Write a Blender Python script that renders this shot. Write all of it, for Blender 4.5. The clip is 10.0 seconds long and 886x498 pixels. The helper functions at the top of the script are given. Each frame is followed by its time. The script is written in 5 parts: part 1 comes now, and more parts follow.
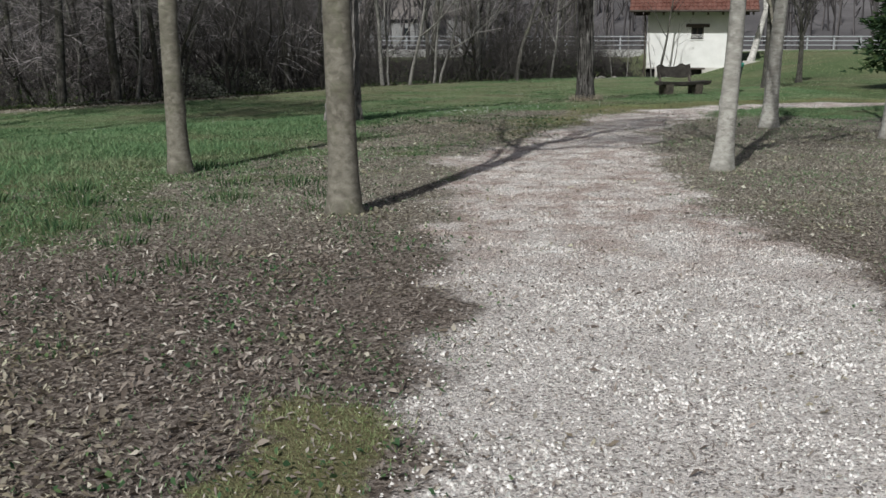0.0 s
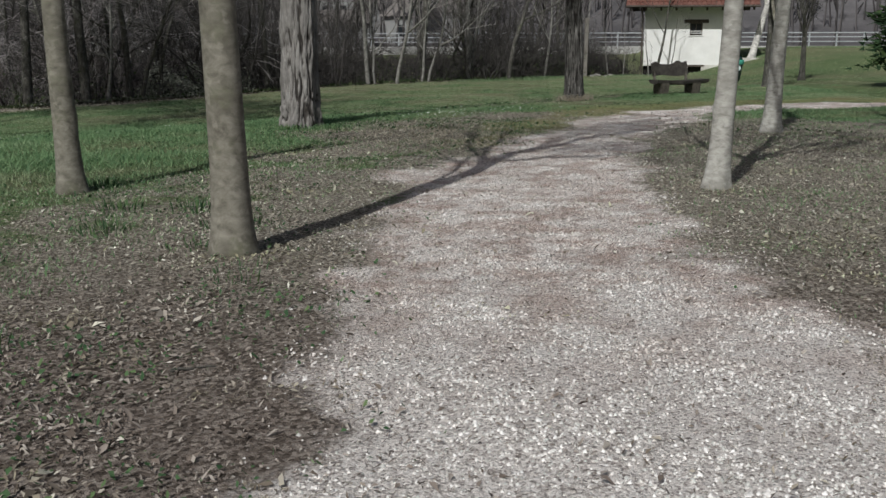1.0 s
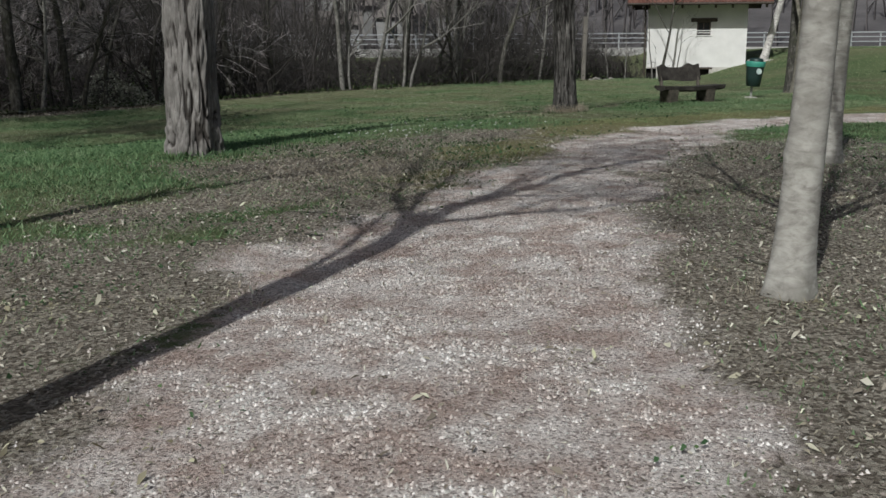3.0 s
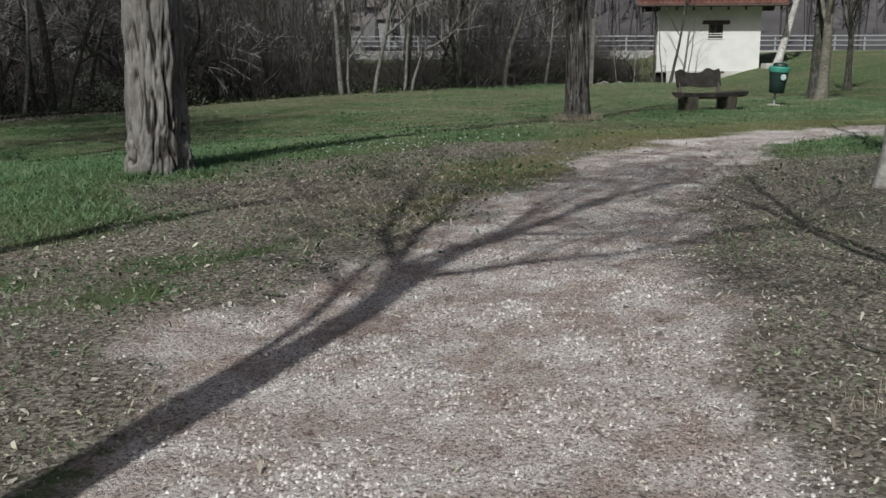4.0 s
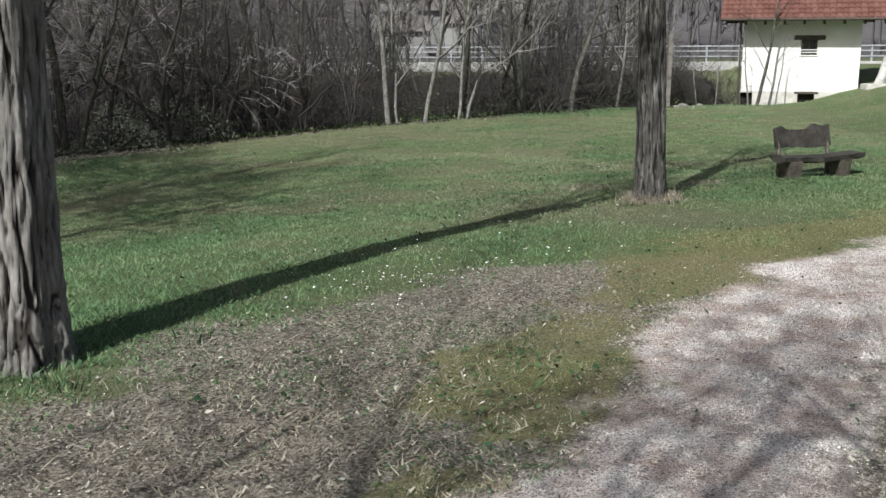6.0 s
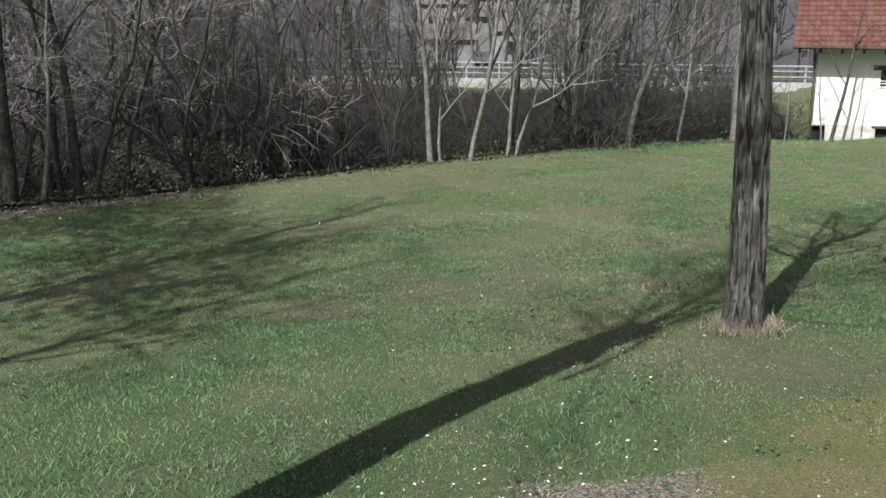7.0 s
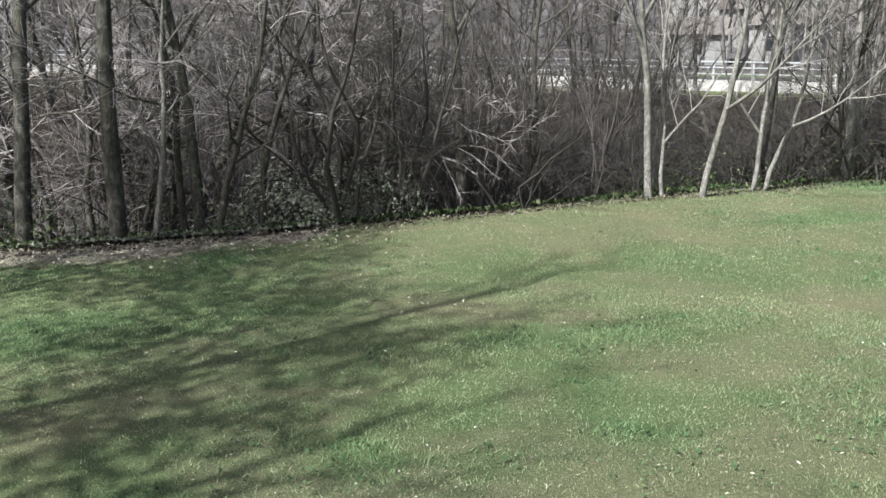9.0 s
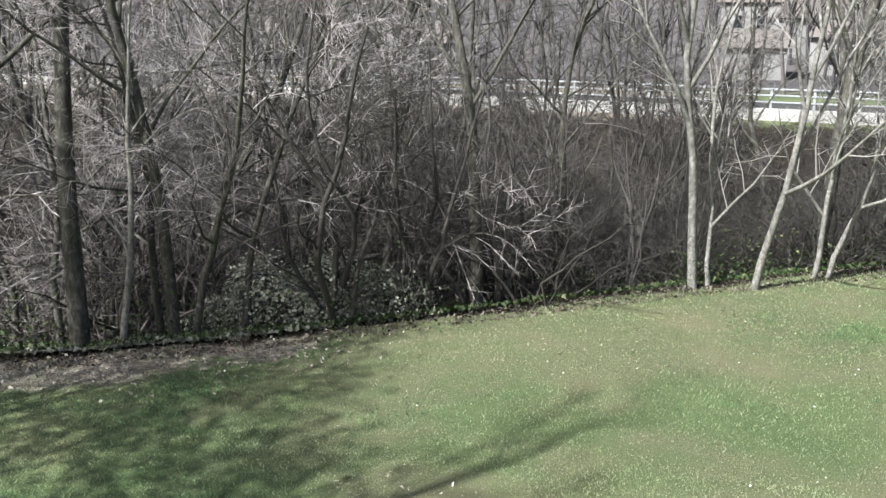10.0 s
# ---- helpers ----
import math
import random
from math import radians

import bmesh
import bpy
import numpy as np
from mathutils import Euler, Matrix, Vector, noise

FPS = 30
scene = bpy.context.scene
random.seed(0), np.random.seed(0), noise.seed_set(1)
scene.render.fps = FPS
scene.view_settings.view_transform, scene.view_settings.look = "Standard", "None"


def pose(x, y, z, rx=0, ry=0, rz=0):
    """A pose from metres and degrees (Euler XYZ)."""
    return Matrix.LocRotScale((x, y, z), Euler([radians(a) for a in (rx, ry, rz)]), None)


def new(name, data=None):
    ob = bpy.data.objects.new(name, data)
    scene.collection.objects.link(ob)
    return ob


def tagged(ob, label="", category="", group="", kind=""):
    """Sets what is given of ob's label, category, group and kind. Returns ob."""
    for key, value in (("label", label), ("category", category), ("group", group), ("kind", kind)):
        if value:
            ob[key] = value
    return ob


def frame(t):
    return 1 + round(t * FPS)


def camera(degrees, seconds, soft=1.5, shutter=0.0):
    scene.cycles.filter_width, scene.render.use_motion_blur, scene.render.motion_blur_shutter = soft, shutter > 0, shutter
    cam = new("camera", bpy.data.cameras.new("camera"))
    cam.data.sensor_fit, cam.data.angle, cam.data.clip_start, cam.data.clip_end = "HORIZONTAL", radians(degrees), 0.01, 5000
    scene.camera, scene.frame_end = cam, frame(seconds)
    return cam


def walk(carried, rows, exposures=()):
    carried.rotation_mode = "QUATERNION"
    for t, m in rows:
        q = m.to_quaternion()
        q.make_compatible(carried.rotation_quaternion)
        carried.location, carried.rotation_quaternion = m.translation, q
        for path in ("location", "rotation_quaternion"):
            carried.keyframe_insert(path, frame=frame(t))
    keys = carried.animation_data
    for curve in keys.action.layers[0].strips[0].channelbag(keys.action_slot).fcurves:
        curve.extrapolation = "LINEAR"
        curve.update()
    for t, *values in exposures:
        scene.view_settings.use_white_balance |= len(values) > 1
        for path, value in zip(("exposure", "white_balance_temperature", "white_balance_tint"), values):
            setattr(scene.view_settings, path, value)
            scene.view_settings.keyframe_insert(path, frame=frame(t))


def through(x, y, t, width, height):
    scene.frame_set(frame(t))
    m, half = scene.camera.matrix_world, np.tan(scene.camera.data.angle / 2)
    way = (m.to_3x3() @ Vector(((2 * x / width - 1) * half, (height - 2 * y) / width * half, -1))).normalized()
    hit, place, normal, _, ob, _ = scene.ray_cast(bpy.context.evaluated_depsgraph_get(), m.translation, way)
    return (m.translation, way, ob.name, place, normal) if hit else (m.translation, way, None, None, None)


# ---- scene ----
cam = camera(48.7, 10.0, soft=1.5)
METRES, EYE, TILT, LEAN, TURN = 28.0, 1.55, -12.0, 0.0, 0.0
ROWS = [
    (0.0, 0.0, 0.0, 0.0, 0.0, 0.0, -0.0),
    (0.5, 0.0101, 0.0286, 0.0051, 0.06, -0.12, 0.08),
    (1.0, 0.0215, 0.067, 0.0131, 0.05, -0.15, 0.1),
    (1.5, 0.0288, 0.1075, 0.0211, 0.11, -0.18, 0.14),
    (2.0, 0.0375, 0.1502, 0.0288, 0.11, -0.14, 0.22),
    (2.5, 0.0502, 0.1922, 0.0368, 0.17, -0.08, 0.36),
    (4.0, 0.0526, 0.2889, 0.0579, 0.36, 0.1, 0.05),
    (4.5, 0.0526, 0.3213, 0.067, 0.5, 0.04, 0.08),
    (5.0, 0.0577, 0.3537, 0.0801, 0.53, 0.01, 0.08),
    (5.5, 0.065, 0.3897, 0.1027, 0.88, -0.07, 0.04),
    (6.0, 0.0727, 0.4343, 0.1281, 4.54, -0.2, -0.68),
    (7.5, 0.0528, 0.5951, 0.2164, 7.13, -0.58, -2.05),
    (8.0, 0.0493, 0.6584, 0.2281, 7.27, -0.65, -2.11),
    (8.5, 0.0497, 0.7254, 0.2389, 10.8, -0.86, -2.75),
    (9.0, 0.0515, 0.794, 0.2519, 21.16, -1.66, -4.69),
    (9.5, 0.0462, 0.8532, 0.2845, 24.0, -1.99, -5.35),
    (10.0, 0.0322, 0.9071, 0.3393, 24.12, -2.46, -5.48),
]
walk(cam, [(t, pose(0, 0, EYE, TILT, LEAN, TURN) @ pose(METRES * x, METRES * y, METRES * z, 90 + pitch, roll, yaw)) for t, x, y, z, yaw, pitch, roll in ROWS],
     [(t, stops, 6200.0, 7.0) for t, stops in ((0.0, -0.48), (1.5, -0.66), (2.7, -0.7), (3.9, -0.64), (4.5, -0.5), (5.5, 0.02), (6.1, 0.22), (7.4, 0.4), (8.3, 0.77), (9.2, 1.1), (10.0, 1.2))])

# ---- daylight ----
SUN_TO = Vector((0.395, 0.955, -1.0)).normalized()      # the way the light falls
sun = new("sun", bpy.data.lights.new("sun", "SUN"))
sun.data.energy, sun.data.angle, sun.data.color = 4.9, radians(0.55), (1.0, 0.97, 0.92)
sun.matrix_world = Matrix.Translation((0, 0, 60)) @ SUN_TO.to_track_quat("-Z", "Y").to_matrix().to_4x4()
world = bpy.data.worlds.new("world")
scene.world = world
world.use_nodes = True
wn = world.node_tree
sky = wn.nodes.new("ShaderNodeTexSky")
sky.sky_type, sky.sun_disc, sky.dust_density = "NISHITA", False, 4.0
sky.sun_elevation, sky.sun_rotation = math.asin(-SUN_TO.z), math.atan2(-SUN_TO.x, -SUN_TO.y)
wn.links.new(sky.outputs[0], wn.nodes["Background"].inputs[0])
wn.nodes["Background"].inputs[1].default_value = 0.06


# ---- materials ----
class Graph:
    """Short hand for building a node material."""

    def __init__(self, name):
        self.m = bpy.data.materials.new(name)
        self.m.use_nodes = True
        self.t = self.m.node_tree
        self.out = self.t.nodes["Material Output"]
        self.b = self.t.nodes["Principled BSDF"]

    def put(self, socket, v):
        if isinstance(v, bpy.types.NodeSocket):
            self.t.links.new(v, socket)
        elif isinstance(v, (tuple, list)) and len(v) == 3 and socket.type == "RGBA":
            socket.default_value = (*v, 1)
        else:
            socket.default_value = v

    def node(self, kind, **ins):
        n = self.t.nodes.new(kind)
        for k, v in ins.items():
            self.put(n.inputs[k.replace("_", " ")], v)
        return n

    def coords(self, sx=1, sy=1, sz=1):
        c = self.t.nodes.new("ShaderNodeTexCoord").outputs["Object"]
        n = self.t.nodes.new("ShaderNodeMapping")
        self.put(n.inputs["Vector"], c)
        n.inputs["Scale"].default_value = (sx, sy, sz)
        return n.outputs[0]

    def noise(self, scale, detail=4, rough=0.6, vec=None, dist=0.0):
        n = self.node("ShaderNodeTexNoise", Scale=scale, Detail=detail, Roughness=rough, Distortion=dist)
        self.put(n.inputs["Vector"], vec if vec is not None else self.coords())
        return n.outputs["Fac"]

    def voronoi(self, scale, vec=None, out="Distance", feature="F1"):
        n = self.node("ShaderNodeTexVoronoi", Scale=scale)
        n.feature = feature
        self.put(n.inputs["Vector"], vec if vec is not None else self.coords())
        return n.outputs[out]

    def ramp(self, fac, *stops):
        n = self.t.nodes.new("ShaderNodeValToRGB")
        e = n.color_ramp.elements
        while len(e) < len(stops):
            e.new(0.5)
        for el, (p, c) in zip(e, stops):
            el.position, el.color = p, (*c, 1) if len(c) == 3 else c
        self.put(n.inputs[0], fac)
        return n.outputs[0]

    def mix(self, fac, a, b, mode="MIX"):
        n = self.t.nodes.new("ShaderNodeMix")
        n.data_type, n.blend_type = "RGBA", mode
        self.put(n.inputs[0], fac)
        self.put(n.inputs[6], a)
        self.put(n.inputs[7], b)
        return n.outputs[2]

    def math(self, op, a, b=0.0):
        n = self.t.nodes.new("ShaderNodeMath")
        n.operation = op
        self.put(n.inputs[0], a)
        self.put(n.inputs[1], b)
        return n.outputs[0]

    def span(self, v, lo, hi):
        n = self.t.nodes.new("ShaderNodeMapRange")
        n.interpolation_type = "SMOOTHSTEP"
        for k, x in enumerate((v, lo, hi)):
            self.put(n.inputs[k], x)
        return n.outputs[0]

    def attr(self, name):
        n = self.t.nodes.new("ShaderNodeAttribute")
        n.attribute_name = name
        return n.outputs["Fac"]

    def island(self):
        return self.t.nodes.new("ShaderNodeNewGeometry").outputs["Random Per Island"]

    def each(self):
        return self.t.nodes.new("ShaderNodeObjectInfo").outputs["Random"]

    def bump(self, height, strength=0.5, distance=0.02):
        n = self.node("ShaderNodeBump", Strength=strength, Distance=distance, Height=height)
        self.put(self.b.inputs["Normal"], n.outputs[0])

    def done(self, colour, rough=0.85, metal=0.0, spec=0.3, through=None):
        self.put(self.b.inputs["Base Color"], colour)
        self.put(self.b.inputs["Roughness"], rough)
        self.b.inputs["Metallic"].default_value = metal
        self.b.inputs["Specular IOR Level"].default_value = spec
        if through:
            tr = self.node("ShaderNodeBsdfTranslucent", Color=colour)
            mx = self.node("ShaderNodeMixShader", Fac=through)
            self.t.links.new(self.b.outputs[0], mx.inputs[1])
            self.t.links.new(tr.outputs[0], mx.inputs[2])
            self.t.links.new(mx.outputs[0], self.out.inputs[0])
        return self.m


def bark_material(name, dark, mid, light, stretch=0.18, scale=22, depth=0.02, moss=0.0, crack=None, blots=0.55):
    g = Graph(name)
    v = g.coords(1, 1, stretch)
    n1 = g.noise(scale, 6, 0.65, v, 0.4)
    n2 = g.noise(2.2, 3, 0.6)
    c = g.ramp(n1, (0.32, dark), (0.52, mid), (0.72, light))
    c = g.mix(g.span(n2, 0.42, 0.66), c, g.mix(0.6, c, dark), "MIX")
    blot = g.noise(7.5, 3, 0.6)
    c = g.mix(g.math("MULTIPLY", g.span(blot, 0.56, 0.68), blots), c, light)
    if moss:
        c = g.mix(g.math("MULTIPLY", g.span(g.noise(3.1, 4, 0.65), 0.5, 0.7), moss), c, (0.085, 0.1, 0.04))
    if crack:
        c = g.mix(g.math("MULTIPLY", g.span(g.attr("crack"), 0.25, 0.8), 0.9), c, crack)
    g.bump(n1, 0.7, depth)
    return g.done(c, 0.92, spec=0.15)


def twig_material(name, lo, hi):
    g = Graph(name)
    c = g.ramp(g.island(), (0.0, lo), (0.55, tuple((a + b) / 2 for a, b in zip(lo, hi))), (1.0, hi))
    c = g.mix(0.35, c, g.ramp(g.each(), (0.0, lo), (1.0, hi)))
    return g.done(c, 0.85, spec=0.2)


def plain_material(name, lo, hi, scale=6, rough=0.8, metal=0.0, bump=0.0, spec=0.3, grain=60):
    g = Graph(name)
    a = g.noise(scale, 5, 0.6)
    b = g.noise(grain, 3, 0.6)
    c = g.ramp(g.math("ADD", g.math("MULTIPLY", a, 0.7), g.math("MULTIPLY", b, 0.3)), (0.34, lo), (0.66, hi))
    if bump:
        g.bump(b, bump, 0.01)
    return g.done(c, rough, metal, spec)


def scatter_material(name, *stops, rough=0.85, through=None, patch=None, along=None):
    """Colour by piece, with broad patches over the ground and a change along the way."""
    g = Graph(name)
    c = g.ramp(g.island(), *stops)
    y = g.node("ShaderNodeSeparateXYZ", Vector=g.coords()).outputs[1]
    if patch:
        scale, lo, hi, tint, amount, y0, y1 = patch
        c = g.mix(g.math("MULTIPLY", g.math("MULTIPLY", g.span(g.noise(scale, 4, 0.6), lo, hi), amount), g.span(y, y0, y1)), c, g.mix(1.0, c, tint, "MULTIPLY"))
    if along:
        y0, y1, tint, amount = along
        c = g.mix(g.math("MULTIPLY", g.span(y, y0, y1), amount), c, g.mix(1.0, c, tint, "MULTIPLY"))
    return g.done(c, rough, spec=0.2, through=through)


def ground_material():
    g = Graph("ground")
    wob = g.noise(1.3, 5, 0.65)
    fine = g.noise(9, 4, 0.7)
    shift = g.math("ADD", g.math("MULTIPLY", g.math("SUBTRACT", wob, 0.5), 1.1), g.math("MULTIPLY", g.math("SUBTRACT", fine, 0.5), 0.7))

    def cover(name, lo=0.38, hi=0.62):
        return g.span(g.math("ADD", g.attr(name), shift), lo, hi)

    big = g.noise(0.35, 4, 0.6)
    small = g.noise(38, 4, 0.7)
    tiny = g.noise(140, 3, 0.7)
    turf = g.ramp(big, (0.35, (0.06, 0.11, 0.04)), (0.55, (0.1, 0.145, 0.06)), (0.72, (0.18, 0.18, 0.1)))
    turf = g.mix(g.span(small, 0.4, 0.7), turf, (0.21, 0.23, 0.13))
    turf = g.mix(g.math("MULTIPLY", g.attr("dry"), 0.35), turf, g.mix(small, (0.13, 0.105, 0.075), (0.32, 0.27, 0.19)))
    flake = g.voronoi(48, g.coords(1.0, 1.0, 0.3), "Color")
    leaf = g.ramp(g.math("ADD", g.math("MULTIPLY", flake, 0.6), g.math("MULTIPLY", small, 0.4)), (0.3, (0.085, 0.068, 0.056)), (0.5, (0.2, 0.163, 0.139)), (0.7, (0.36, 0.31, 0.27)))
    moss = g.ramp(small, (0.3, (0.13, 0.13, 0.055)), (0.7, (0.29, 0.27, 0.14)))
    chip = g.voronoi(85, out="Color")
    grit = g.ramp(g.math("ADD", g.math("MULTIPLY", chip, 0.45), g.math("ADD", g.math("MULTIPLY", g.noise(75, 3, 0.8), 0.4), g.math("MULTIPLY", tiny, 0.15))),
                  (0.31, (0.24, 0.205, 0.185)), (0.44, (0.64, 0.575, 0.54)), (0.57, (0.9, 0.84, 0.8)))
    way = g.node("ShaderNodeSeparateXYZ", Vector=g.coords()).outputs[1]
    grit = g.mix(g.math("MULTIPLY", g.math("MULTIPLY", g.span(g.noise(2.0, 5, 0.72), 0.36, 0.66), 0.95), g.span(way, 4.5, 8.5)), grit, g.mix(1.0, grit, (0.6, 0.5, 0.46), "MULTIPLY"))
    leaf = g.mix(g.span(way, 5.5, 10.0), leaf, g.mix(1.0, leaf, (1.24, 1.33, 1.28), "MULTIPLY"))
    # woodland floor taken near-black: the shade under the trees is in its colour
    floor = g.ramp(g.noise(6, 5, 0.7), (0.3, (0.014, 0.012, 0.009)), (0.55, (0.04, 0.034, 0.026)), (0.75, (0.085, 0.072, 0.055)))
    hill = g.ramp(g.noise(0.05, 6, 0.75), (0.35, (0.075, 0.071, 0.074)), (0.55, (0.125, 0.118, 0.121)), (0.72, (0.18, 0.17, 0.173)))
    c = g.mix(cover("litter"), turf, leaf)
    c = g.mix(g.math("MULTIPLY", cover("moss"), 0.85), c, moss)
    c = g.mix(cover("gravel", 0.3, 0.7), c, grit)
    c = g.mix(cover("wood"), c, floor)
    c = g.mix(g.attr("far"), c, hill)
    g.bump(g.math("ADD", small, g.math("MULTIPLY", tiny, 0.5)), 0.9, 0.04)
    return g.done(c, 0.95, spec=0.1)


M_GROUND = ground_material()
M_SMOOTH = bark_material("smooth_bark", (0.11, 0.101, 0.082), (0.205, 0.192, 0.16), (0.3, 0.285, 0.24), 1.5, 9, 0.006, 0.35)
M_PALE = bark_material("pale_bark", (0.22, 0.21, 0.19), (0.38, 0.37, 0.34), (0.5, 0.49, 0.455), 2.2, 8, 0.006, 0.12)
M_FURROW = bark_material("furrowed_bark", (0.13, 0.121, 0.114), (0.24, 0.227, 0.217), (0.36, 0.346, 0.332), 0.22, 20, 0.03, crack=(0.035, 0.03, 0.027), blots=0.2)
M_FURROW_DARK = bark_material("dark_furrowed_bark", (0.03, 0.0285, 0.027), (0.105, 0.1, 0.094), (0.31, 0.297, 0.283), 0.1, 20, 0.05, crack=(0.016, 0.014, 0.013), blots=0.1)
M_WOODBARK = bark_material("wood_bark", (0.035, 0.034, 0.03), (0.085, 0.081, 0.072), (0.19, 0.182, 0.165), 0.3, 18, 0.01, 0.3)
M_EDGEBARK = bark_material("edge_bark", (0.1, 0.096, 0.088), (0.23, 0.222, 0.206), (0.4, 0.386, 0.364), 0.5, 16, 0.006, 0.1)
M_BIRCH = bark_material("birch_bark", (0.25, 0.24, 0.23), (0.62, 0.6, 0.57), (0.75, 0.74, 0.71), 2.0, 9, 0.004)
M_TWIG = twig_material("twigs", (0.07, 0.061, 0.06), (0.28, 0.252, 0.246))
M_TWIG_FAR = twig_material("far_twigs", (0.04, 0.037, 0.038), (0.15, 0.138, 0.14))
# dark copy of the twigs; on thicket shrubs its tone carries the shade inside
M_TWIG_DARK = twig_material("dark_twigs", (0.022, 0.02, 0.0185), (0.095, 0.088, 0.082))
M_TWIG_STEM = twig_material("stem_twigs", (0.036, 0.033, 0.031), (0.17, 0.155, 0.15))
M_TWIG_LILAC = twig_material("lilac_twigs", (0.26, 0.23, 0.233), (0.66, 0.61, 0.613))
M_TWIG_PALE = twig_material("pale_twigs", (0.17, 0.16, 0.15), (0.45, 0.425, 0.4))


def grass_material(name, gold):
    g = Graph(name)
    one = g.island()
    c = g.ramp(one, (0.0, (0.11, 0.19, 0.085)), (0.35, (0.185, 0.295, 0.13)), (0.7, (0.28, 0.4, 0.19)), (0.92, (0.42, 0.49, 0.29)), (1.0, (0.58, 0.57, 0.42)))
    pos = g.node("ShaderNodeSeparateXYZ", Vector=g.coords())
    # mixes in a cooler green from y 38 down to y 24
    near_green = g.span(pos.outputs[1], 38.0, 24.0)
    dry = g.attr("dry")
    c = g.mix(g.math("MULTIPLY", near_green, 0.6), c, g.mix(one, (0.09, 0.2, 0.093), (0.27, 0.44, 0.21)))
    c = g.mix(g.math("MULTIPLY", g.math("SUBTRACT", 1.0, near_green), 0.3), c, g.mix(one, (0.26, 0.27, 0.165), (0.5, 0.5, 0.34)))
    c = g.mix(g.math("MULTIPLY", dry, 0.45), c, g.mix(one, (0.27, 0.225, 0.145), (0.56, 0.495, 0.35)))
    lush = g.math("MULTIPLY", g.attr("lush"), g.math("SUBTRACT", 1.0, g.math("MULTIPLY", dry, 0.7)))
    c = g.mix(g.math("MULTIPLY", lush, 0.8), c, g.mix(one, (0.08, 0.185, 0.08), (0.24, 0.4, 0.18)))
    pale = g.span(g.noise(2.6, 4, 0.7), 0.54, 0.68)
    c = g.mix(g.math("MULTIPLY", pale, 0.5), c, g.mix(one, (0.24, 0.3, 0.17), (0.5, 0.55, 0.37)))
    c = g.mix(0.1, c, (0.36, 0.36, 0.28))
    c = g.mix(gold, c, g.mix(one, (0.23, 0.23, 0.1), (0.57, 0.53, 0.28)))
    return g.done(c, 0.75, spec=0.25, through=0.4)


M_GRASS = grass_material("grass", 0.0)
M_MOSSY = grass_material("mossy_grass", 0.5)
M_DEADLEAF = scatter_material("dead_leaves", (0.0, (0.03, 0.024, 0.02)), (0.5, (0.09, 0.075, 0.06)), (0.9, (0.17, 0.145, 0.12)), (1.0, (0.28, 0.245, 0.21)))
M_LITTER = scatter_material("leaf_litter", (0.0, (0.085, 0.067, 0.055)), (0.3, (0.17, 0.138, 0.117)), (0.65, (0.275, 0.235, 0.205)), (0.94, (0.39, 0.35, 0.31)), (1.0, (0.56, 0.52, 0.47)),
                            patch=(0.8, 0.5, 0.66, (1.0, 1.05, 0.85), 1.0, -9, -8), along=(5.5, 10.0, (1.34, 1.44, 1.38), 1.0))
M_CHIPS = scatter_material("gravel", (0.0, (0.2, 0.172, 0.156)), (0.25, (0.56, 0.555, 0.525)), (0.6, (0.8, 0.755, 0.725)), (1.0, (0.92, 0.89, 0.865)),
                           patch=(2.0, 0.36, 0.66, (0.6, 0.53, 0.5), 1.0, 4.5, 8.5))
M_IVY = scatter_material("ivy", (0.0, (0.018, 0.035, 0.012)), (0.5, (0.045, 0.075, 0.025)), (0.85, (0.1, 0.125, 0.055)), (1.0, (0.2, 0.2, 0.11)), rough=0.5, through=0.15)
# lighter copy of the ivy, with sunlight on the bank put into its colour
M_IVY_SUNLIT = scatter_material("sunlit_ivy", (0.0, (0.13, 0.142, 0.105)), (0.5, (0.25, 0.262, 0.21)), (0.85, (0.36, 0.372, 0.31)), (1.0, (0.5, 0.5, 0.44)), rough=0.7, through=0.15)
M_NEEDLE = scatter_material("needles", (0.0, (0.012, 0.028, 0.013)), (0.6, (0.025, 0.05, 0.02)), (1.0, (0.055, 0.085, 0.03)))
M_PETAL = plain_material("petals", (0.72, 0.72, 0.7), (0.85, 0.85, 0.82))
M_TUFT = scatter_material("tuft_leaves", (0.0, (0.04, 0.085, 0.04)), (0.6, (0.08, 0.145, 0.065)), (1.0, (0.14, 0.2, 0.085)), through=0.25)


# ---- the lie of the land ----
def ss(a, b, v):
    t = np.clip((v - a) / (b - a), 0, 1)
    return t * t * (3 - 2 * t)


_grain = np.random.default_rng(99).uniform(0, 1, (64, 64))


def mottle(x, y, size, seed=0.0):
    """Soft random patches of about a given size, 0 to 1, in three octaves."""
    total = 0.0
    for k, w in ((1.0, 0.5), (2.3, 0.3), (5.1, 0.2)):
        u, v = np.asarray(x, float) * k / size + 7.3 * seed + 3.1 * k, np.asarray(y, float) * k / size + 11.7 * seed
        i, j = np.floor(u).astype(int), np.floor(v).astype(int)
        a, b = u - i, v - j
        a, b = a * a * (3 - 2 * a), b * b * (3 - 2 * b)
        q = lambda m, n: _grain[(i + m) % 64, (j + n) % 64]
        total = total + w * ((q(0, 0) * (1 - a) + q(1, 0) * a) * (1 - b) + (q(0, 1) * (1 - a) + q(1, 1) * a) * b)
    return total


def wood_edge(x):
    """How far ahead the meadow ends and the wooded bank begins."""
    a = 52.4 + 0.98 * x
    b = -2.0 * np.log(np.exp(-a / 2.0) + np.exp(-60.0 / 2.0))
    return 2.0 * np.log(np.exp(b / 2.0) + np.exp((39.0 + 0.1 * x) / 2.0))


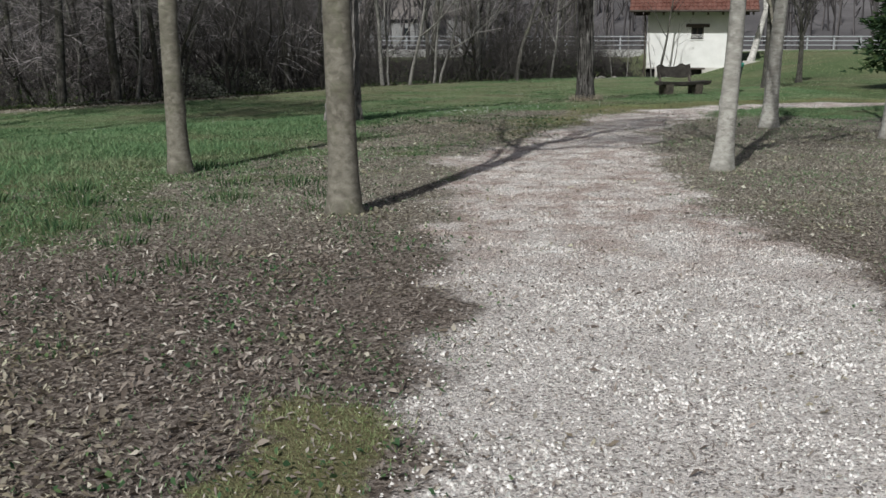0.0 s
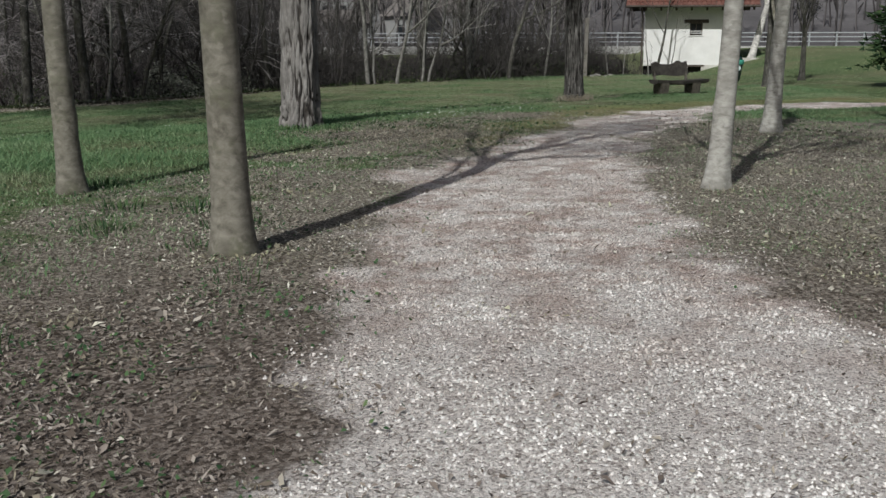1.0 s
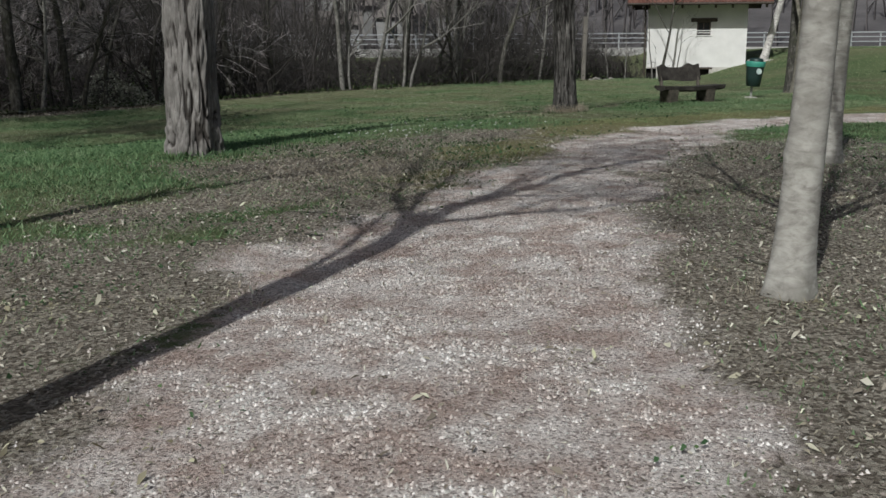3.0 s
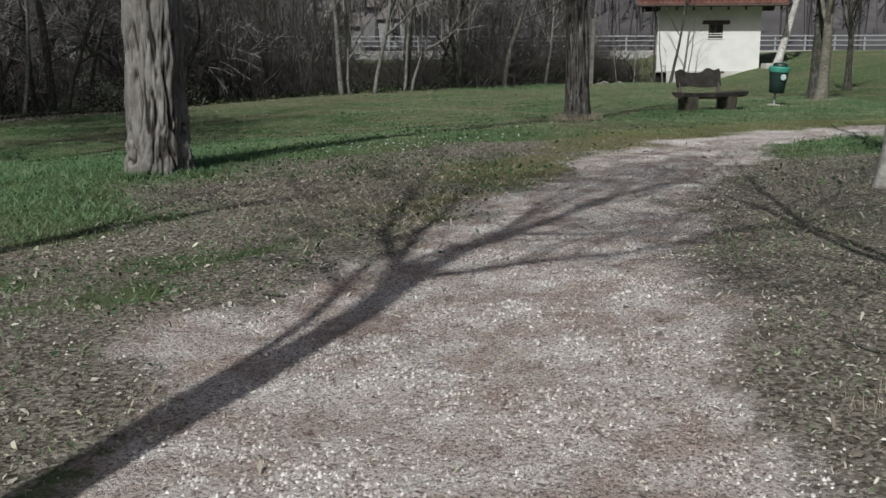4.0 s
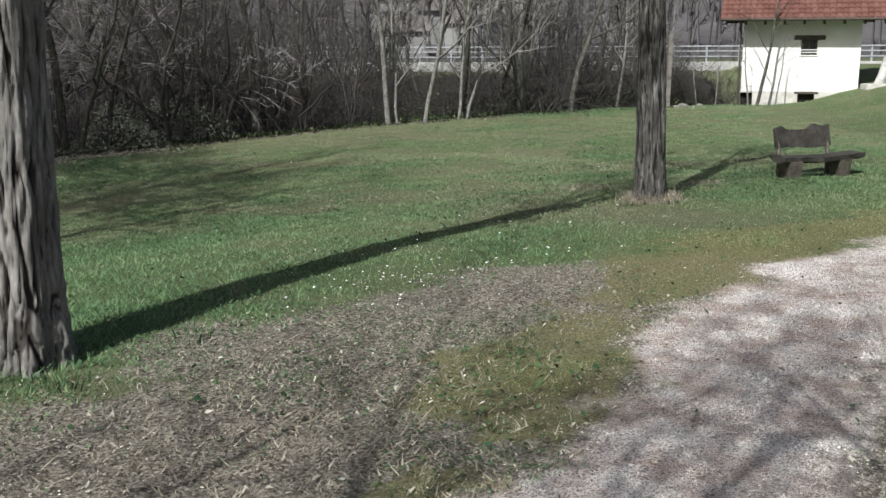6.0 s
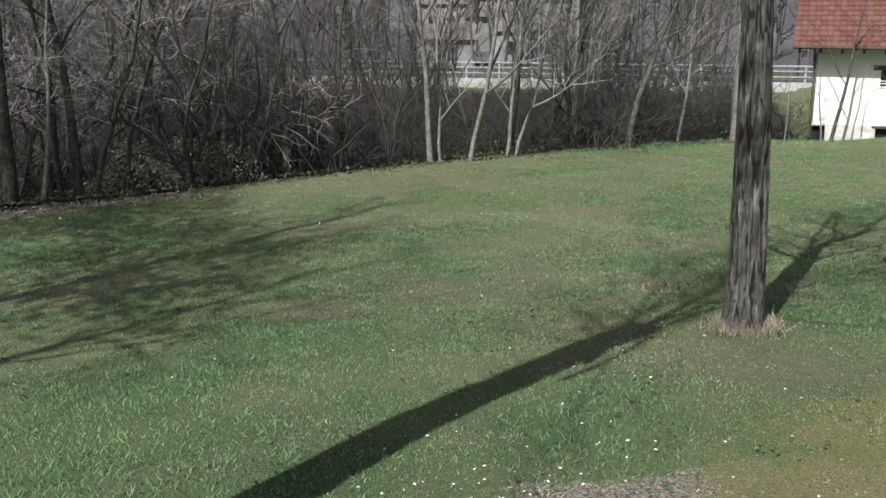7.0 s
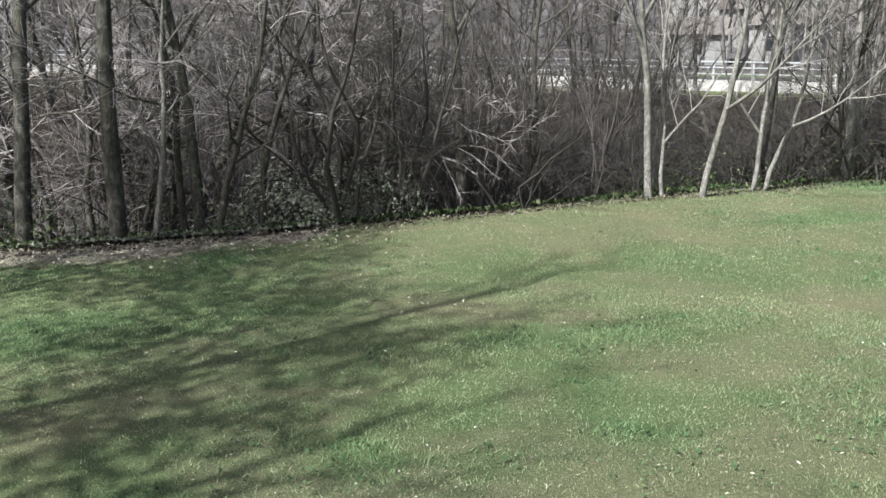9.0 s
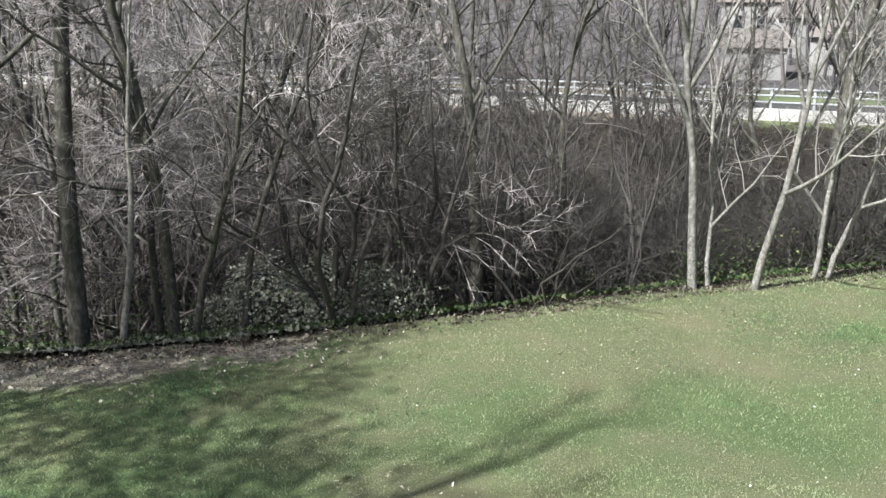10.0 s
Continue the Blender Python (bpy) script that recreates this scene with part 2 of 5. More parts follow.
def height(x, y):
    x, y = np.asarray(x, float), np.asarray(y, float)
    z = 0.09 - 0.008 * np.clip(y, -40, 30)
    z = z - 0.5 * ss(22.5, 34.5, y - 1.05 * x) * (1 - ss(12, 20, x))
    z = z - 0.03 * np.clip(-x - 3, 0, 25) * ss(12, 30, y)
    z = z + 0.16 * np.clip(x - 15.4, 0, 7) * ss(44, 60, y)
    xc = np.clip(x, -60, 60)
    d = y - wood_edge(xc)
    east = ss(14.4, 17.6, x)
    z = z - (1 - east) * 2.6 * ss(-0.2, 9, d)
    t = ss(70, 81.5, y) * (1 - east)
    z = z * (1 - t) - 0.25 * t
    t = ss(66, 80, y) * east + ss(82.2, 82.6, y) * (1 - east)
    z = z * (1 - t) + (0.55 + 0.15 * east) * t
    z = z + 70 * ss(0, 235, np.maximum(np.maximum(y - 112, -x - 120), x - 150))
    near = np.exp(-((x / 60) ** 2 + ((y - 25) / 60) ** 2))
    z = z + near * (0.022 * np.sin(1.7 * x + 0.6 * np.sin(1.1 * y)) * np.sin(1.3 * y + 0.5) + 0.012 * np.sin(3.9 * x + 1) * np.sin(4.3 * y))
    return z


def at(x, y):
    return float(height(x, y))


PATH_Y = np.array([-30.0, 0, 3, 5, 7, 10, 12.5, 14.5, 16.5, 18.5, 20.5, 22.5, 24.0, 25.0, 25.8, 26.6, 27.8])
PATH_X = np.array([0.2, 0.8, 1.12, 1.32, 1.42, 1.62, 1.85, 2.2, 2.75, 3.45, 4.3, 5.3, 6.5, 7.7, 9.2, 12, 24])
_s = np.linspace(0, 1, 400)
_k = np.linspace(0, 1, len(PATH_Y))
PATH = np.stack([np.interp(_s, _k, PATH_X), np.interp(_s, _k, PATH_Y)], 1)
for _ in range(30):
    PATH[1:-1] = (PATH[:-2] + 2 * PATH[1:-1] + PATH[2:]) / 4


def path_gap(x, y):
    """Signed distance across the path: below zero to its left."""
    x, y = np.ravel(x), np.ravel(y)
    best, side = np.full(x.shape, 1e9), np.zeros(x.shape)
    for i in range(0, len(PATH) - 3, 3):
        a, b = PATH[i], PATH[i + 3]
        v = b - a
        s = np.clip(((x - a[0]) * v[0] + (y - a[1]) * v[1]) / (v @ v), 0, 1)
        ex, ey = x - a[0] - s * v[0], y - a[1] - s * v[1]
        d = np.hypot(ex, ey)
        nearer = d < best
        best = np.where(nearer, d, best)
        side = np.where(nearer, np.sign(v[1] * ex - v[0] * ey), side)
    return best * side


WORN = ((1.07, 33.65, 0.55, 0.75), (-0.4, 36.2, 0.9, 0.8), (0.35, 31.8, 0.7, 0.5), (-2.4, 30.4, 0.9, 0.6), (-2.4, 44.4, 1.9, 0.9), (4.7, 37.3, 0.8, 0.7), (-4.4, 37.5, 0.9, 0.8), (2.4, 40.5, 1.1, 0.8), (3.0, 28.3, 1.8, 1.3), (4.6, 27.3, 1.8, 0.9))


def worn_grass(x, y):
    """Where the meadow grass is bleached, and where it is lush, 0 to 1."""
    d = y - wood_edge(np.clip(x, -60, 60))
    worn = sum(np.exp(-((x - px) / rx) ** 2 - ((y - py) / ry) ** 2) for px, py, rx, ry in WORN)
    dry = ss(0.47, 0.66, mottle(x, y, 2.8, 1) + 0.06 * ss(34, 42, y) - 0.12 * ss(34, 26, y) + 0.06 * np.exp(-((d + 3.5) / 2.2) ** 2)) * (0.45 + 0.55 * ss(0.35, 0.6, mottle(x, y, 0.5, 4)))
    lush = ss(0.48, 0.62, mottle(x, y, 1.7, 2) + 0.08 * ss(30, 24, y))
    return np.clip(dry + worn * 1.2 * (0.4 + mottle(x, y, 0.5, 6)), 0, 1), lush


def covers(x, y):
    """How much gravel, leaf litter, moss and woodland floor lies at a place, 0 to 1."""
    shape = np.shape(x)
    x, y = np.ravel(np.asarray(x, float)), np.ravel(np.asarray(y, float))
    g = path_gap(x, y)
    edge = np.where(g < 0, 1.22 + 0.32 * ss(7, 8.5, y) * (1 - ss(13.5, 15.5, y)), 1.3 - 0.5 * ss(6.5, 9, y) - 0.2 * ss(14, 17, y))
    half = edge - 0.4
    frill = 1.3 * (mottle(x, y, 1.1, 3) - 0.5)
    gravel = 1 - ss(-0.55, 0.55 + 0.4 * ss(7, 10, y) * (1 - ss(14, 18, y)), np.abs(g) - edge + frill)
    # leaf litter under the trees along both sides
    meet = np.interp(y, (4, 9, 11, 15, 18, 20, 21.3, 22.4, 23.9, 25.8), (-6.4, -5.6, -4.2, -1.7, -1.4, -1.7, -0.7, 0.1, 1.5, 3.2))
    left = ss(-1.0, 0.8, x - meet + 0.5 * np.sin(1.9 * y + x)) * (1 - ss(22.3, 24.8, y - 0.25 * x)) * (g < 0)
    right = (0.84 + 0.16 * np.sin(1.9 * x + np.sin(1.3 * y)) * np.sin(1.5 * y + 0.7)) * (1 - ss(4.0, 8.5, g)) * (1 - ss(20, 24, y)) * (g >= 0)
    litter = np.clip(left + right, 0, 1) * (1 - 0.35 * ss(-2.4, -3.6, x)) * (1 - 0.4 * ss(-1.0, -2.2, x) * ss(5.5, 8, y) * (1 - ss(12, 15, y)))
    patchy = 1.1 * ss(0.38, 0.62, mottle(x, y, 1.0, 5))
    spot = 1.15 * np.exp(-((x + 0.52 + 0.1 * np.sin(5 * y)) / 0.3) ** 4 - ((y - 3.3) / 0.62) ** 4)
    gravel = gravel * (1 - 0.85 * np.clip(spot, 0, 1))
    strip = np.exp(-((g + half + 0.75) / 0.6) ** 2) * ss(13.5, 17, y) * (0.35 + 0.75 * patchy) + 0.75 * np.exp(-((g + half + 1.5) / 1.0) ** 2) * ss(18, 21, y) * (0.5 + 0.5 * patchy) + spot
    moss = np.clip(strip, 0, 1)
    # thin grass coming through the leaves, and worn tan places in the meadow
    litter = litter * (1 - 0.6 * ss(7, 12, y) * ss(0.38, 0.75, mottle(x, y, 1.5, 8)) * (g < 0))
    worn = sum(np.exp(-((x - px) / rx) ** 2 - ((y - py) / ry) ** 2) for px, py, rx, ry in WORN)
    worn = worn * (0.75 + 0.5 * np.sin(3.1 * x + 1.2 * np.sin(2.7 * y)) * np.sin(3.7 * y + x))
    litter = np.maximum(litter, 0.35 * np.clip(worn, 0, 1))
    d = y - wood_edge(np.clip(x, -60, 60))
    thin = 0.5 + 0.5 * np.sin(1.3 * x + np.sin(0.9 * y)) * np.sin(1.1 * y + 1)
    litter = np.maximum(litter, (0.5 + 0.5 * thin) * ss(-4.2, -0.8, d) * ss(-6.5, -10.0, x))
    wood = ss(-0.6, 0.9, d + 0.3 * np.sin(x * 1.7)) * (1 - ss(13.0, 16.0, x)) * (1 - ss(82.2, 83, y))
    far = ss(92, 104, np.maximum(y, np.maximum(-x - 30, x - 50)))
    return [v.reshape(shape) for v in (gravel, litter, moss, wood, far)]


# ---- mesh helpers ----
def mesh_of(name, verts, faces, material, smooth=False):
    me = bpy.data.meshes.new(name)
    me.from_pydata(verts, [], faces)
    me.materials.append(material)
    if smooth:
        me.polygons.foreach_set("use_smooth", [True] * len(me.polygons))
    return me


def mesh_fast(name, verts, faces, material):
    """A mesh of many triangles or quads from arrays."""
    me = bpy.data.meshes.new(name)
    n, k = faces.shape
    me.vertices.add(len(verts))
    me.vertices.foreach_set("co", np.ascontiguousarray(verts, np.float32).ravel())
    me.loops.add(n * k)
    me.loops.foreach_set("vertex_index", np.ascontiguousarray(faces, np.int32).ravel())
    me.polygons.add(n)
    me.polygons.foreach_set("loop_start", np.arange(0, n * k, k, dtype=np.int32))
    me.update(calc_edges=True)
    me.materials.append(material)
    return me


def bm_mesh(name, bm, material, smooth=False):
    me = bpy.data.meshes.new(name)
    bmesh.ops.recalc_face_normals(bm, faces=bm.faces)
    bm.to_mesh(me)
    bm.free()
    me.materials.append(material)
    if smooth:
        me.polygons.foreach_set("use_smooth", [True] * len(me.polygons))
    return me


def part(name, mesh, parent, label="", m=None):
    ob = new(name, mesh)
    ob.parent = parent
    if m is not None:
        ob.matrix_basis = m
    return tagged(ob, label)


def box_bm(bm, lo, hi, bevel=0.0):
    r = bmesh.ops.create_cube(bm, size=1)
    c = [(a + b) / 2 for a, b in zip(lo, hi)]
    s = [abs(b - a) for a, b in zip(lo, hi)]
    for v in r["verts"]:
        v.co = Vector((v.co.x * s[0] + c[0], v.co.y * s[1] + c[1], v.co.z * s[2] + c[2]))
    if bevel:
        es = list({e for v in r["verts"] for e in v.link_edges})
        bmesh.ops.bevel(bm, geom=es, offset=bevel, segments=2, affect="EDGES")


def box(name, lo, hi, material, bevel=0.0):
    bm = bmesh.new()
    box_bm(bm, lo, hi, bevel)
    return bm_mesh(name, bm, material)


class Tubes:
    """Gathers tapered tubes into one mesh."""

    def __init__(self):
        self.v, self.f, self.s, self.n = [], [], [], 0

    def add(self, pts, radii, sides, phase=0.0):
        pts = np.asarray(pts, float)
        k = len(pts)
        d = np.gradient(pts, axis=0)
        d /= np.linalg.norm(d, axis=1, keepdims=True) + 1e-9
        mean = d.mean(0)
        ref = np.array((1.0, 0.13, 0.07)) if abs(mean[0]) < 0.8 else np.array((0.1, 1.0, 0.1))
        u = np.cross(d, ref)
        u /= np.linalg.norm(u, axis=1, keepdims=True) + 1e-9
        w = np.cross(d, u)
        a = phase + np.arange(sides) * 2 * math.pi / sides
        ring = np.cos(a)[None, :, None] * u[:, None, :] + np.sin(a)[None, :, None] * w[:, None, :]
        vs = pts[:, None, :] + ring * np.asarray(radii, float)[:, None, None]
        self.v.append(vs.reshape(-1, 3))
        i = np.arange(k - 1)[:, None] * sides
        j = np.arange(sides)[None, :]
        j2 = (j + 1) % sides
        a, b, c, d = (v.reshape(-1) + self.n for v in np.broadcast_arrays(i + j, i + j2, i + sides + j2, i + sides + j))
        self.f += [np.stack([a, b, c], 1), np.stack([a, c, d], 1)]
        self.n += k * sides

    def spike(self, p, q, radius):
        """A twig end: three sides running to a point."""
        self.s.append((*p, *q, radius))

    def mesh(self, name, material, smooth=True):
        if self.s:
            t = np.array(self.s)
            p, q, r = t[:, :3], t[:, 3:6], t[:, 6:]
            d = q - p
            u = np.cross(d, (0.31, 0.57, 0.76))
            u /= np.linalg.norm(u, axis=1, keepdims=True) + 1e-9
            w = np.cross(d, u)
            w /= np.linalg.norm(w, axis=1, keepdims=True) + 1e-9
            v = np.stack([p + u * r, p + (w * 0.87 - u * 0.5) * r, p - (w * 0.87 + u * 0.5) * r, q], 1)
            k = self.n + 4 * np.arange(len(t))[:, None]
            self.v.append(v.reshape(-1, 3))
            self.f += [k + np.array(o) for o in ((0, 1, 3), (1, 2, 3), (2, 0, 3))]
            self.n += 4 * len(t)
            self.s = []
        me = mesh_fast(name, np.concatenate(self.v), np.concatenate(self.f), material)
        if smooth:
            me.polygons.foreach_set("use_smooth", [True] * len(me.polygons))
        return me


# ---- trees ----
def unit(v):
    return v / (np.linalg.norm(v) + 1e-9)


def aside(rng, d, angle):
    r = unit(np.cross(d, rng.normal(size=3)))
    return unit(d * math.cos(angle) + r * math.sin(angle))


def grow(rng, low, high, p, d, length, radius, level, o):
    """One branch and all that springs from it. low takes trunk and limbs, high the finer wood."""
    seg = (10, 6, 3, 1)[level]
    pts, dirs = [np.array(p, float)], [d]
    for k in range(seg):
        d = unit(d + rng.normal(size=3) * o["wander"][level] + np.array((0, 0, o["rise"][level])))
        pts.append(pts[-1] + d * length / seg)
        dirs.append(d)
    s = np.linspace(0, 1, seg + 1)
    radii = radius * (1 - s * (1 - o["taper"][level]))
    if level == 3:
        high.spike(pts[0], pts[-1], radius)
        return
    (low if level < 2 else high).add(pts, radii, (o["sides"], 5, 3, 3)[level])
    lo = o["start"][level]
    count = o["count"][level]
    for k in range(count):
        t = lo + (1 - lo) * (k + rng.uniform(0.1, 0.95)) / count
        i = min(int(t * seg), seg - 1)
        f = t * seg - i
        q = pts[i] * (1 - f) + pts[i + 1] * f
        r = radii[i] * (1 - f) + radii[i + 1] * f
        dd = aside(rng, dirs[i + 1], math.radians(rng.uniform(*o["angle"][level])))
        ln = length * o["ratio"][level] * rng.uniform(0.65, 1.15) * (1.25 - 0.7 * (t - lo) / (1 - lo + 1e-6))
        grow(rng, low, high, q, dd, ln, max(r * o["thin"][level], o["least"]), level + 1, o)


TREE = dict(sides=7, wander=(0.05, 0.13, 0.2, 0.25), rise=(0.03, 0.06, 0.03, 0.0), taper=(0.3, 0.2, 0.3, 0.35), start=(0.35, 0.25, 0.2),
            count=(10, 7, 6), angle=((28, 58), (25, 60), (25, 65)), ratio=(0.42, 0.45, 0.5), thin=(0.5, 0.5, 0.55), least=0.006)


def tree_meshes(seed, tall, radius, bark, twig, lean=(0, 0), **change):
    o = dict(TREE, **change)
    rng = np.random.default_rng(seed)
    low, high = Tubes(), Tubes()
    d = unit(np.array((lean[0], lean[1], 1.0)))
    grow(rng, low, high, (0, 0, -0.25), d, tall, radius, 0, o)
    return low.mesh("trunk", bark), high.mesh("crown", twig)


def set_tree(name, meshes, x, y, turn=0, size=1.0, label="", group="", sink=0.0, category="tree"):
    t = new(name)
    part("trunk", meshes[0], t)
    part("crown", meshes[1], t)
    t.matrix_basis = pose(x, y, at(x, y) - sink, 0, 0, turn) @ Matrix.Diagonal((size, size, size, 1))
    return tagged(t, label, category, group)


def bole(seed, top, radius, flare, bark, lean=(0, 0), bow=0.0, furrow=0.0, sides=28, rings=40, knots=0, bend=0.0, taper=0.3, flutes=0.0, corner=None):
    """A thick trunk to where it forks: flared foot, furrows and knots in relief. Returns the mesh and its upper end."""
    rng = np.random.default_rng(seed)
    z = np.concatenate([np.linspace(-0.3, 0.6, rings // 3), np.linspace(0.6, top, rings - rings // 3 + 1)[1:]])
    a = np.arange(sides) * 2 * math.pi / sides
    Z, A = np.meshgrid(z, a, indexing="ij")
    R = radius * (1 - taper * np.clip(Z, 0, None) / top)
    lobes = sum(rng.uniform(0.3, 1) * np.cos(k * A + rng.uniform(0, 6.3)) for k in (3, 4, 5, 7))
    R = R + flare * np.exp(-np.clip(Z, 0, None) / 0.22) * (1 + 0.22 * lobes)
    R = R * (1 + 0.025 * np.cos(2 * A + 0.7 * Z) + 0.02 * np.sin(3 * A - 1.1 * Z))
    if corner is not None:
        # an angular stem, four-sided with rounded corners
        B = A - math.radians(corner) + math.pi / 4
        R = R / (np.abs(np.cos(B)) ** 3.4 + np.abs(np.sin(B)) ** 3.4) ** (1 / 3.4) * 0.94
    if flutes:
        # root ridges that run up the foot, deepest on one side
        A2 = A + 0.25 * np.sin(1.3 * Z + 1)
        run = np.exp(-np.clip(Z, 0, None) / 0.75)
        R = R + flutes * run * (np.abs(np.sin(3.5 * A2 + 0.6)) ** 0.7 - 0.5) * (0.55 + 0.45 * np.cos(A + 0.5))
    cracks = None
    if furrow:
        # broad plates parted by wandering upright cracks
        w = np.zeros_like(A)
        for i in range(Z.shape[0]):
            for j in range(Z.shape[1]):
                z0 = Z[i, j]
                p = Vector((math.cos(A[i, j]) * 2.9, math.sin(A[i, j]) * 2.9, z0 * 1.3 + seed))
                p += Vector((noise.noise(Vector((p.x * 0.8, p.y * 0.8, z0 * 2.2))), noise.noise(Vector((p.y, p.x, z0 * 2.2 + 5))), 0)) * 0.35
                a1 = noise.noise(p)
                a2 = noise.noise(p * 2.1 + Vector((7, 3, 1)))
                plate = noise.noise(Vector((p.x * 1.7, p.y * 1.7, z0 * 3.2)))
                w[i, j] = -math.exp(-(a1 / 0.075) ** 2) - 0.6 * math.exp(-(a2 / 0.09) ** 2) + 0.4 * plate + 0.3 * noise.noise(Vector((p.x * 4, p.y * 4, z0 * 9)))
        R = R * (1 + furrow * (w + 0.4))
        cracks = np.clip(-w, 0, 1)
    for _ in range(knots):
        kz, ka = rng.uniform(0.6, top * 0.8), rng.uniform(0, 6.28)
        q = ((Z - kz) / 0.05) ** 2 + (np.angle(np.exp(1j * (A - ka))) * radius / 0.05) ** 2
        R = R + 0.016 * np.exp(-q)
    s = np.clip(Z, 0, None)
    X = R * np.cos(A) + lean[0] * s + bow * np.sin(s / top * 3.1) + bend * (s / top) ** 3
    Y = R * np.sin(A) + lean[1] * s
    verts = np.stack([X, Y, Z], -1).reshape(-1, 3)
    i = np.arange(len(z) - 1)[:, None] * sides
    j = np.arange(sides)[None, :]
    f = np.stack([i + j, i + (j + 1) % sides, i + sides + (j + 1) % sides, i + sides + j], -1).reshape(-1, 4)
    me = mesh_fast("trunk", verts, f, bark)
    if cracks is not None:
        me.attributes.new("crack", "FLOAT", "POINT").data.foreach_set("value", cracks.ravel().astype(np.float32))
    me.polygons.foreach_set("use_smooth", [True] * len(me.polygons))
    return me, np.array((lean[0] * top + bend, lean[1] * top, top)), radius * 0.7


def park_tree(name, seed, x, y, top, radius, flare, bark, twig, label, crown=8.0, limbs=4, lean=(0, 0), bow=0.0, furrow=0.0, group="", dense=(6, 7, 6), spread=34, thick=0.62, leader=0.88, stagger=0.5, **kw):
    t = new(name)
    me, end, r = bole(seed, top, radius, flare, bark, lean, bow, furrow, **kw)
    part("trunk", me, t)
    rng = np.random.default_rng(seed + 50)
    low, high = Tubes(), Tubes()
    o = dict(TREE, count=dense, start=(0.15, 0.2, 0.2), taper=(0.25, 0.25, 0.3, 0.35), wander=(0.09, 0.14, 0.2, 0.25), ratio=(0.45, 0.45, 0.5), angle=((25, 60), (25, 60), (25, 65)))
    for k in range(limbs):
        low = Tubes()
        az = k * 2 * math.pi / limbs + rng.uniform(-0.4, 0.4)
        tilt = math.radians(rng.uniform(10, spread)) if k else 0.08
        d = np.array((math.sin(tilt) * math.cos(az), math.sin(tilt) * math.sin(az), math.cos(tilt)))
        back = rng.uniform(0, stagger)
        grow(rng, low, high, end - np.array((lean[0], lean[1], 1.0)) * (0.12 + back * (k > 0)), d, crown * rng.uniform(0.75, 1.05), r * (leader if k == 0 else thick), 0, o)
        part("limb", low.mesh("limb", bark), t)
    part("crown", high.mesh("crown", twig), t)
    t.matrix_basis = pose(x, y, at(x, y))
    return tagged(t, label, "tree", group)


# ---- ground ----
def lines(lo, hi, step, far_lo, far_hi, grow_by=1.17):
    v = list(np.arange(lo, hi + 1e-6, step))
    s = step
    while v[-1] < far_hi:
        s *= grow_by
        v.append(v[-1] + s)
    s = step
    while v[0] > far_lo:
        s *= grow_by
        v.insert(0, v[0] - s)
    return np.array(v)


def build_ground():
    xs, ys = lines(-16, 14, 0.3, -900, 900), lines(0, 60, 0.3, -900, 900)
    X, Y = np.meshgrid(xs, ys)
    Z = height(X, Y)
    verts = np.stack([X, Y, Z], -1).reshape(-1, 3)
    w = len(xs)
    i = np.arange(len(ys) - 1)[:, None] * w
    j = np.arange(w - 1)[None, :]
    f = np.stack([i + j, i + j + 1, i + w + j + 1, i + w + j], -1).reshape(-1, 4)
    me = mesh_fast("ground", verts, f, M_GROUND)
    me.polygons.foreach_set("use_smooth", [True] * len(me.polygons))
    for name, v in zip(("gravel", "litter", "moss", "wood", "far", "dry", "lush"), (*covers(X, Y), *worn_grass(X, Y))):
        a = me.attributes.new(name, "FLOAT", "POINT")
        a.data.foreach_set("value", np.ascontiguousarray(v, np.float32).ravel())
    tagged(new("ground", me), "gravel path through leaf litter and spring meadow grass", "ground", kind="structure")


build_ground()


# ---- trees beside the path ----
first = park_tree("path_tree", 3, -0.88, 8.68, 6.2, 0.128, 0.05, M_SMOOTH, M_TWIG, "slim grey-brown tree with smooth bark beside the gravel path", 8.0, 6, (-0.028, 0.0), 0.02, group="trees along the path", knots=5, dense=(11, 8, 7), spread=38, thick=0.55, leader=0.92, bend=-0.08, stagger=0.9, taper=0.16)
# a slim second leader that leaves the trunk above head height
leader, fine = Tubes(), Tubes()
grow(np.random.default_rng(70), leader, fine, (-0.1, 0.02, 2.75), unit(np.array((-0.13, -0.03, 1.0))), 5.2, 0.05, 0, dict(TREE, count=(7, 6, 5), start=(0.35, 0.2, 0.2)))
part("limb", leader.mesh("limb", M_SMOOTH), first)
part("twigs", fine.mesh("twigs", M_TWIG), first)
park_tree("path_tree", 5, -3.17, 11.74, 4.6, 0.12, 0.05, M_SMOOTH, M_TWIG, "slim bare tree with grey bark at the meadow's edge", 5.5, 3, (-0.008, 0.01), -0.03, group="trees along the path", knots=4, thick=0.34, leader=0.6)
park_tree("path_tree", 8, 3.42, 11.95, 3.3, 0.11, 0.045, M_PALE, M_TWIG, "pale grey bare tree leaning over fallen leaves by the path", 7.5, 6, (0.025, 0.0), 0.03, group="trees along the path", knots=5, dense=(11, 8, 7), spread=42, thick=0.45, stagger=1.2)
park_tree("path_tree", 11, 6.1, 18.4, 3.6, 0.135, 0.06, M_PALE, M_TWIG, "pale grey forked tree on the leafy side of the path", 6.5, 3, (0.045, 0.0), -0.03, group="trees along the path", knots=3)
park_tree("path_tree", 12, 7.45, 16.4, 3.8, 0.12, 0.05, M_PALE, M_TWIG, "bare grey tree on the shaded leafy ground", 6.5, 4, (0.02, 0.0), 0.02, group="trees along the path", knots=3)
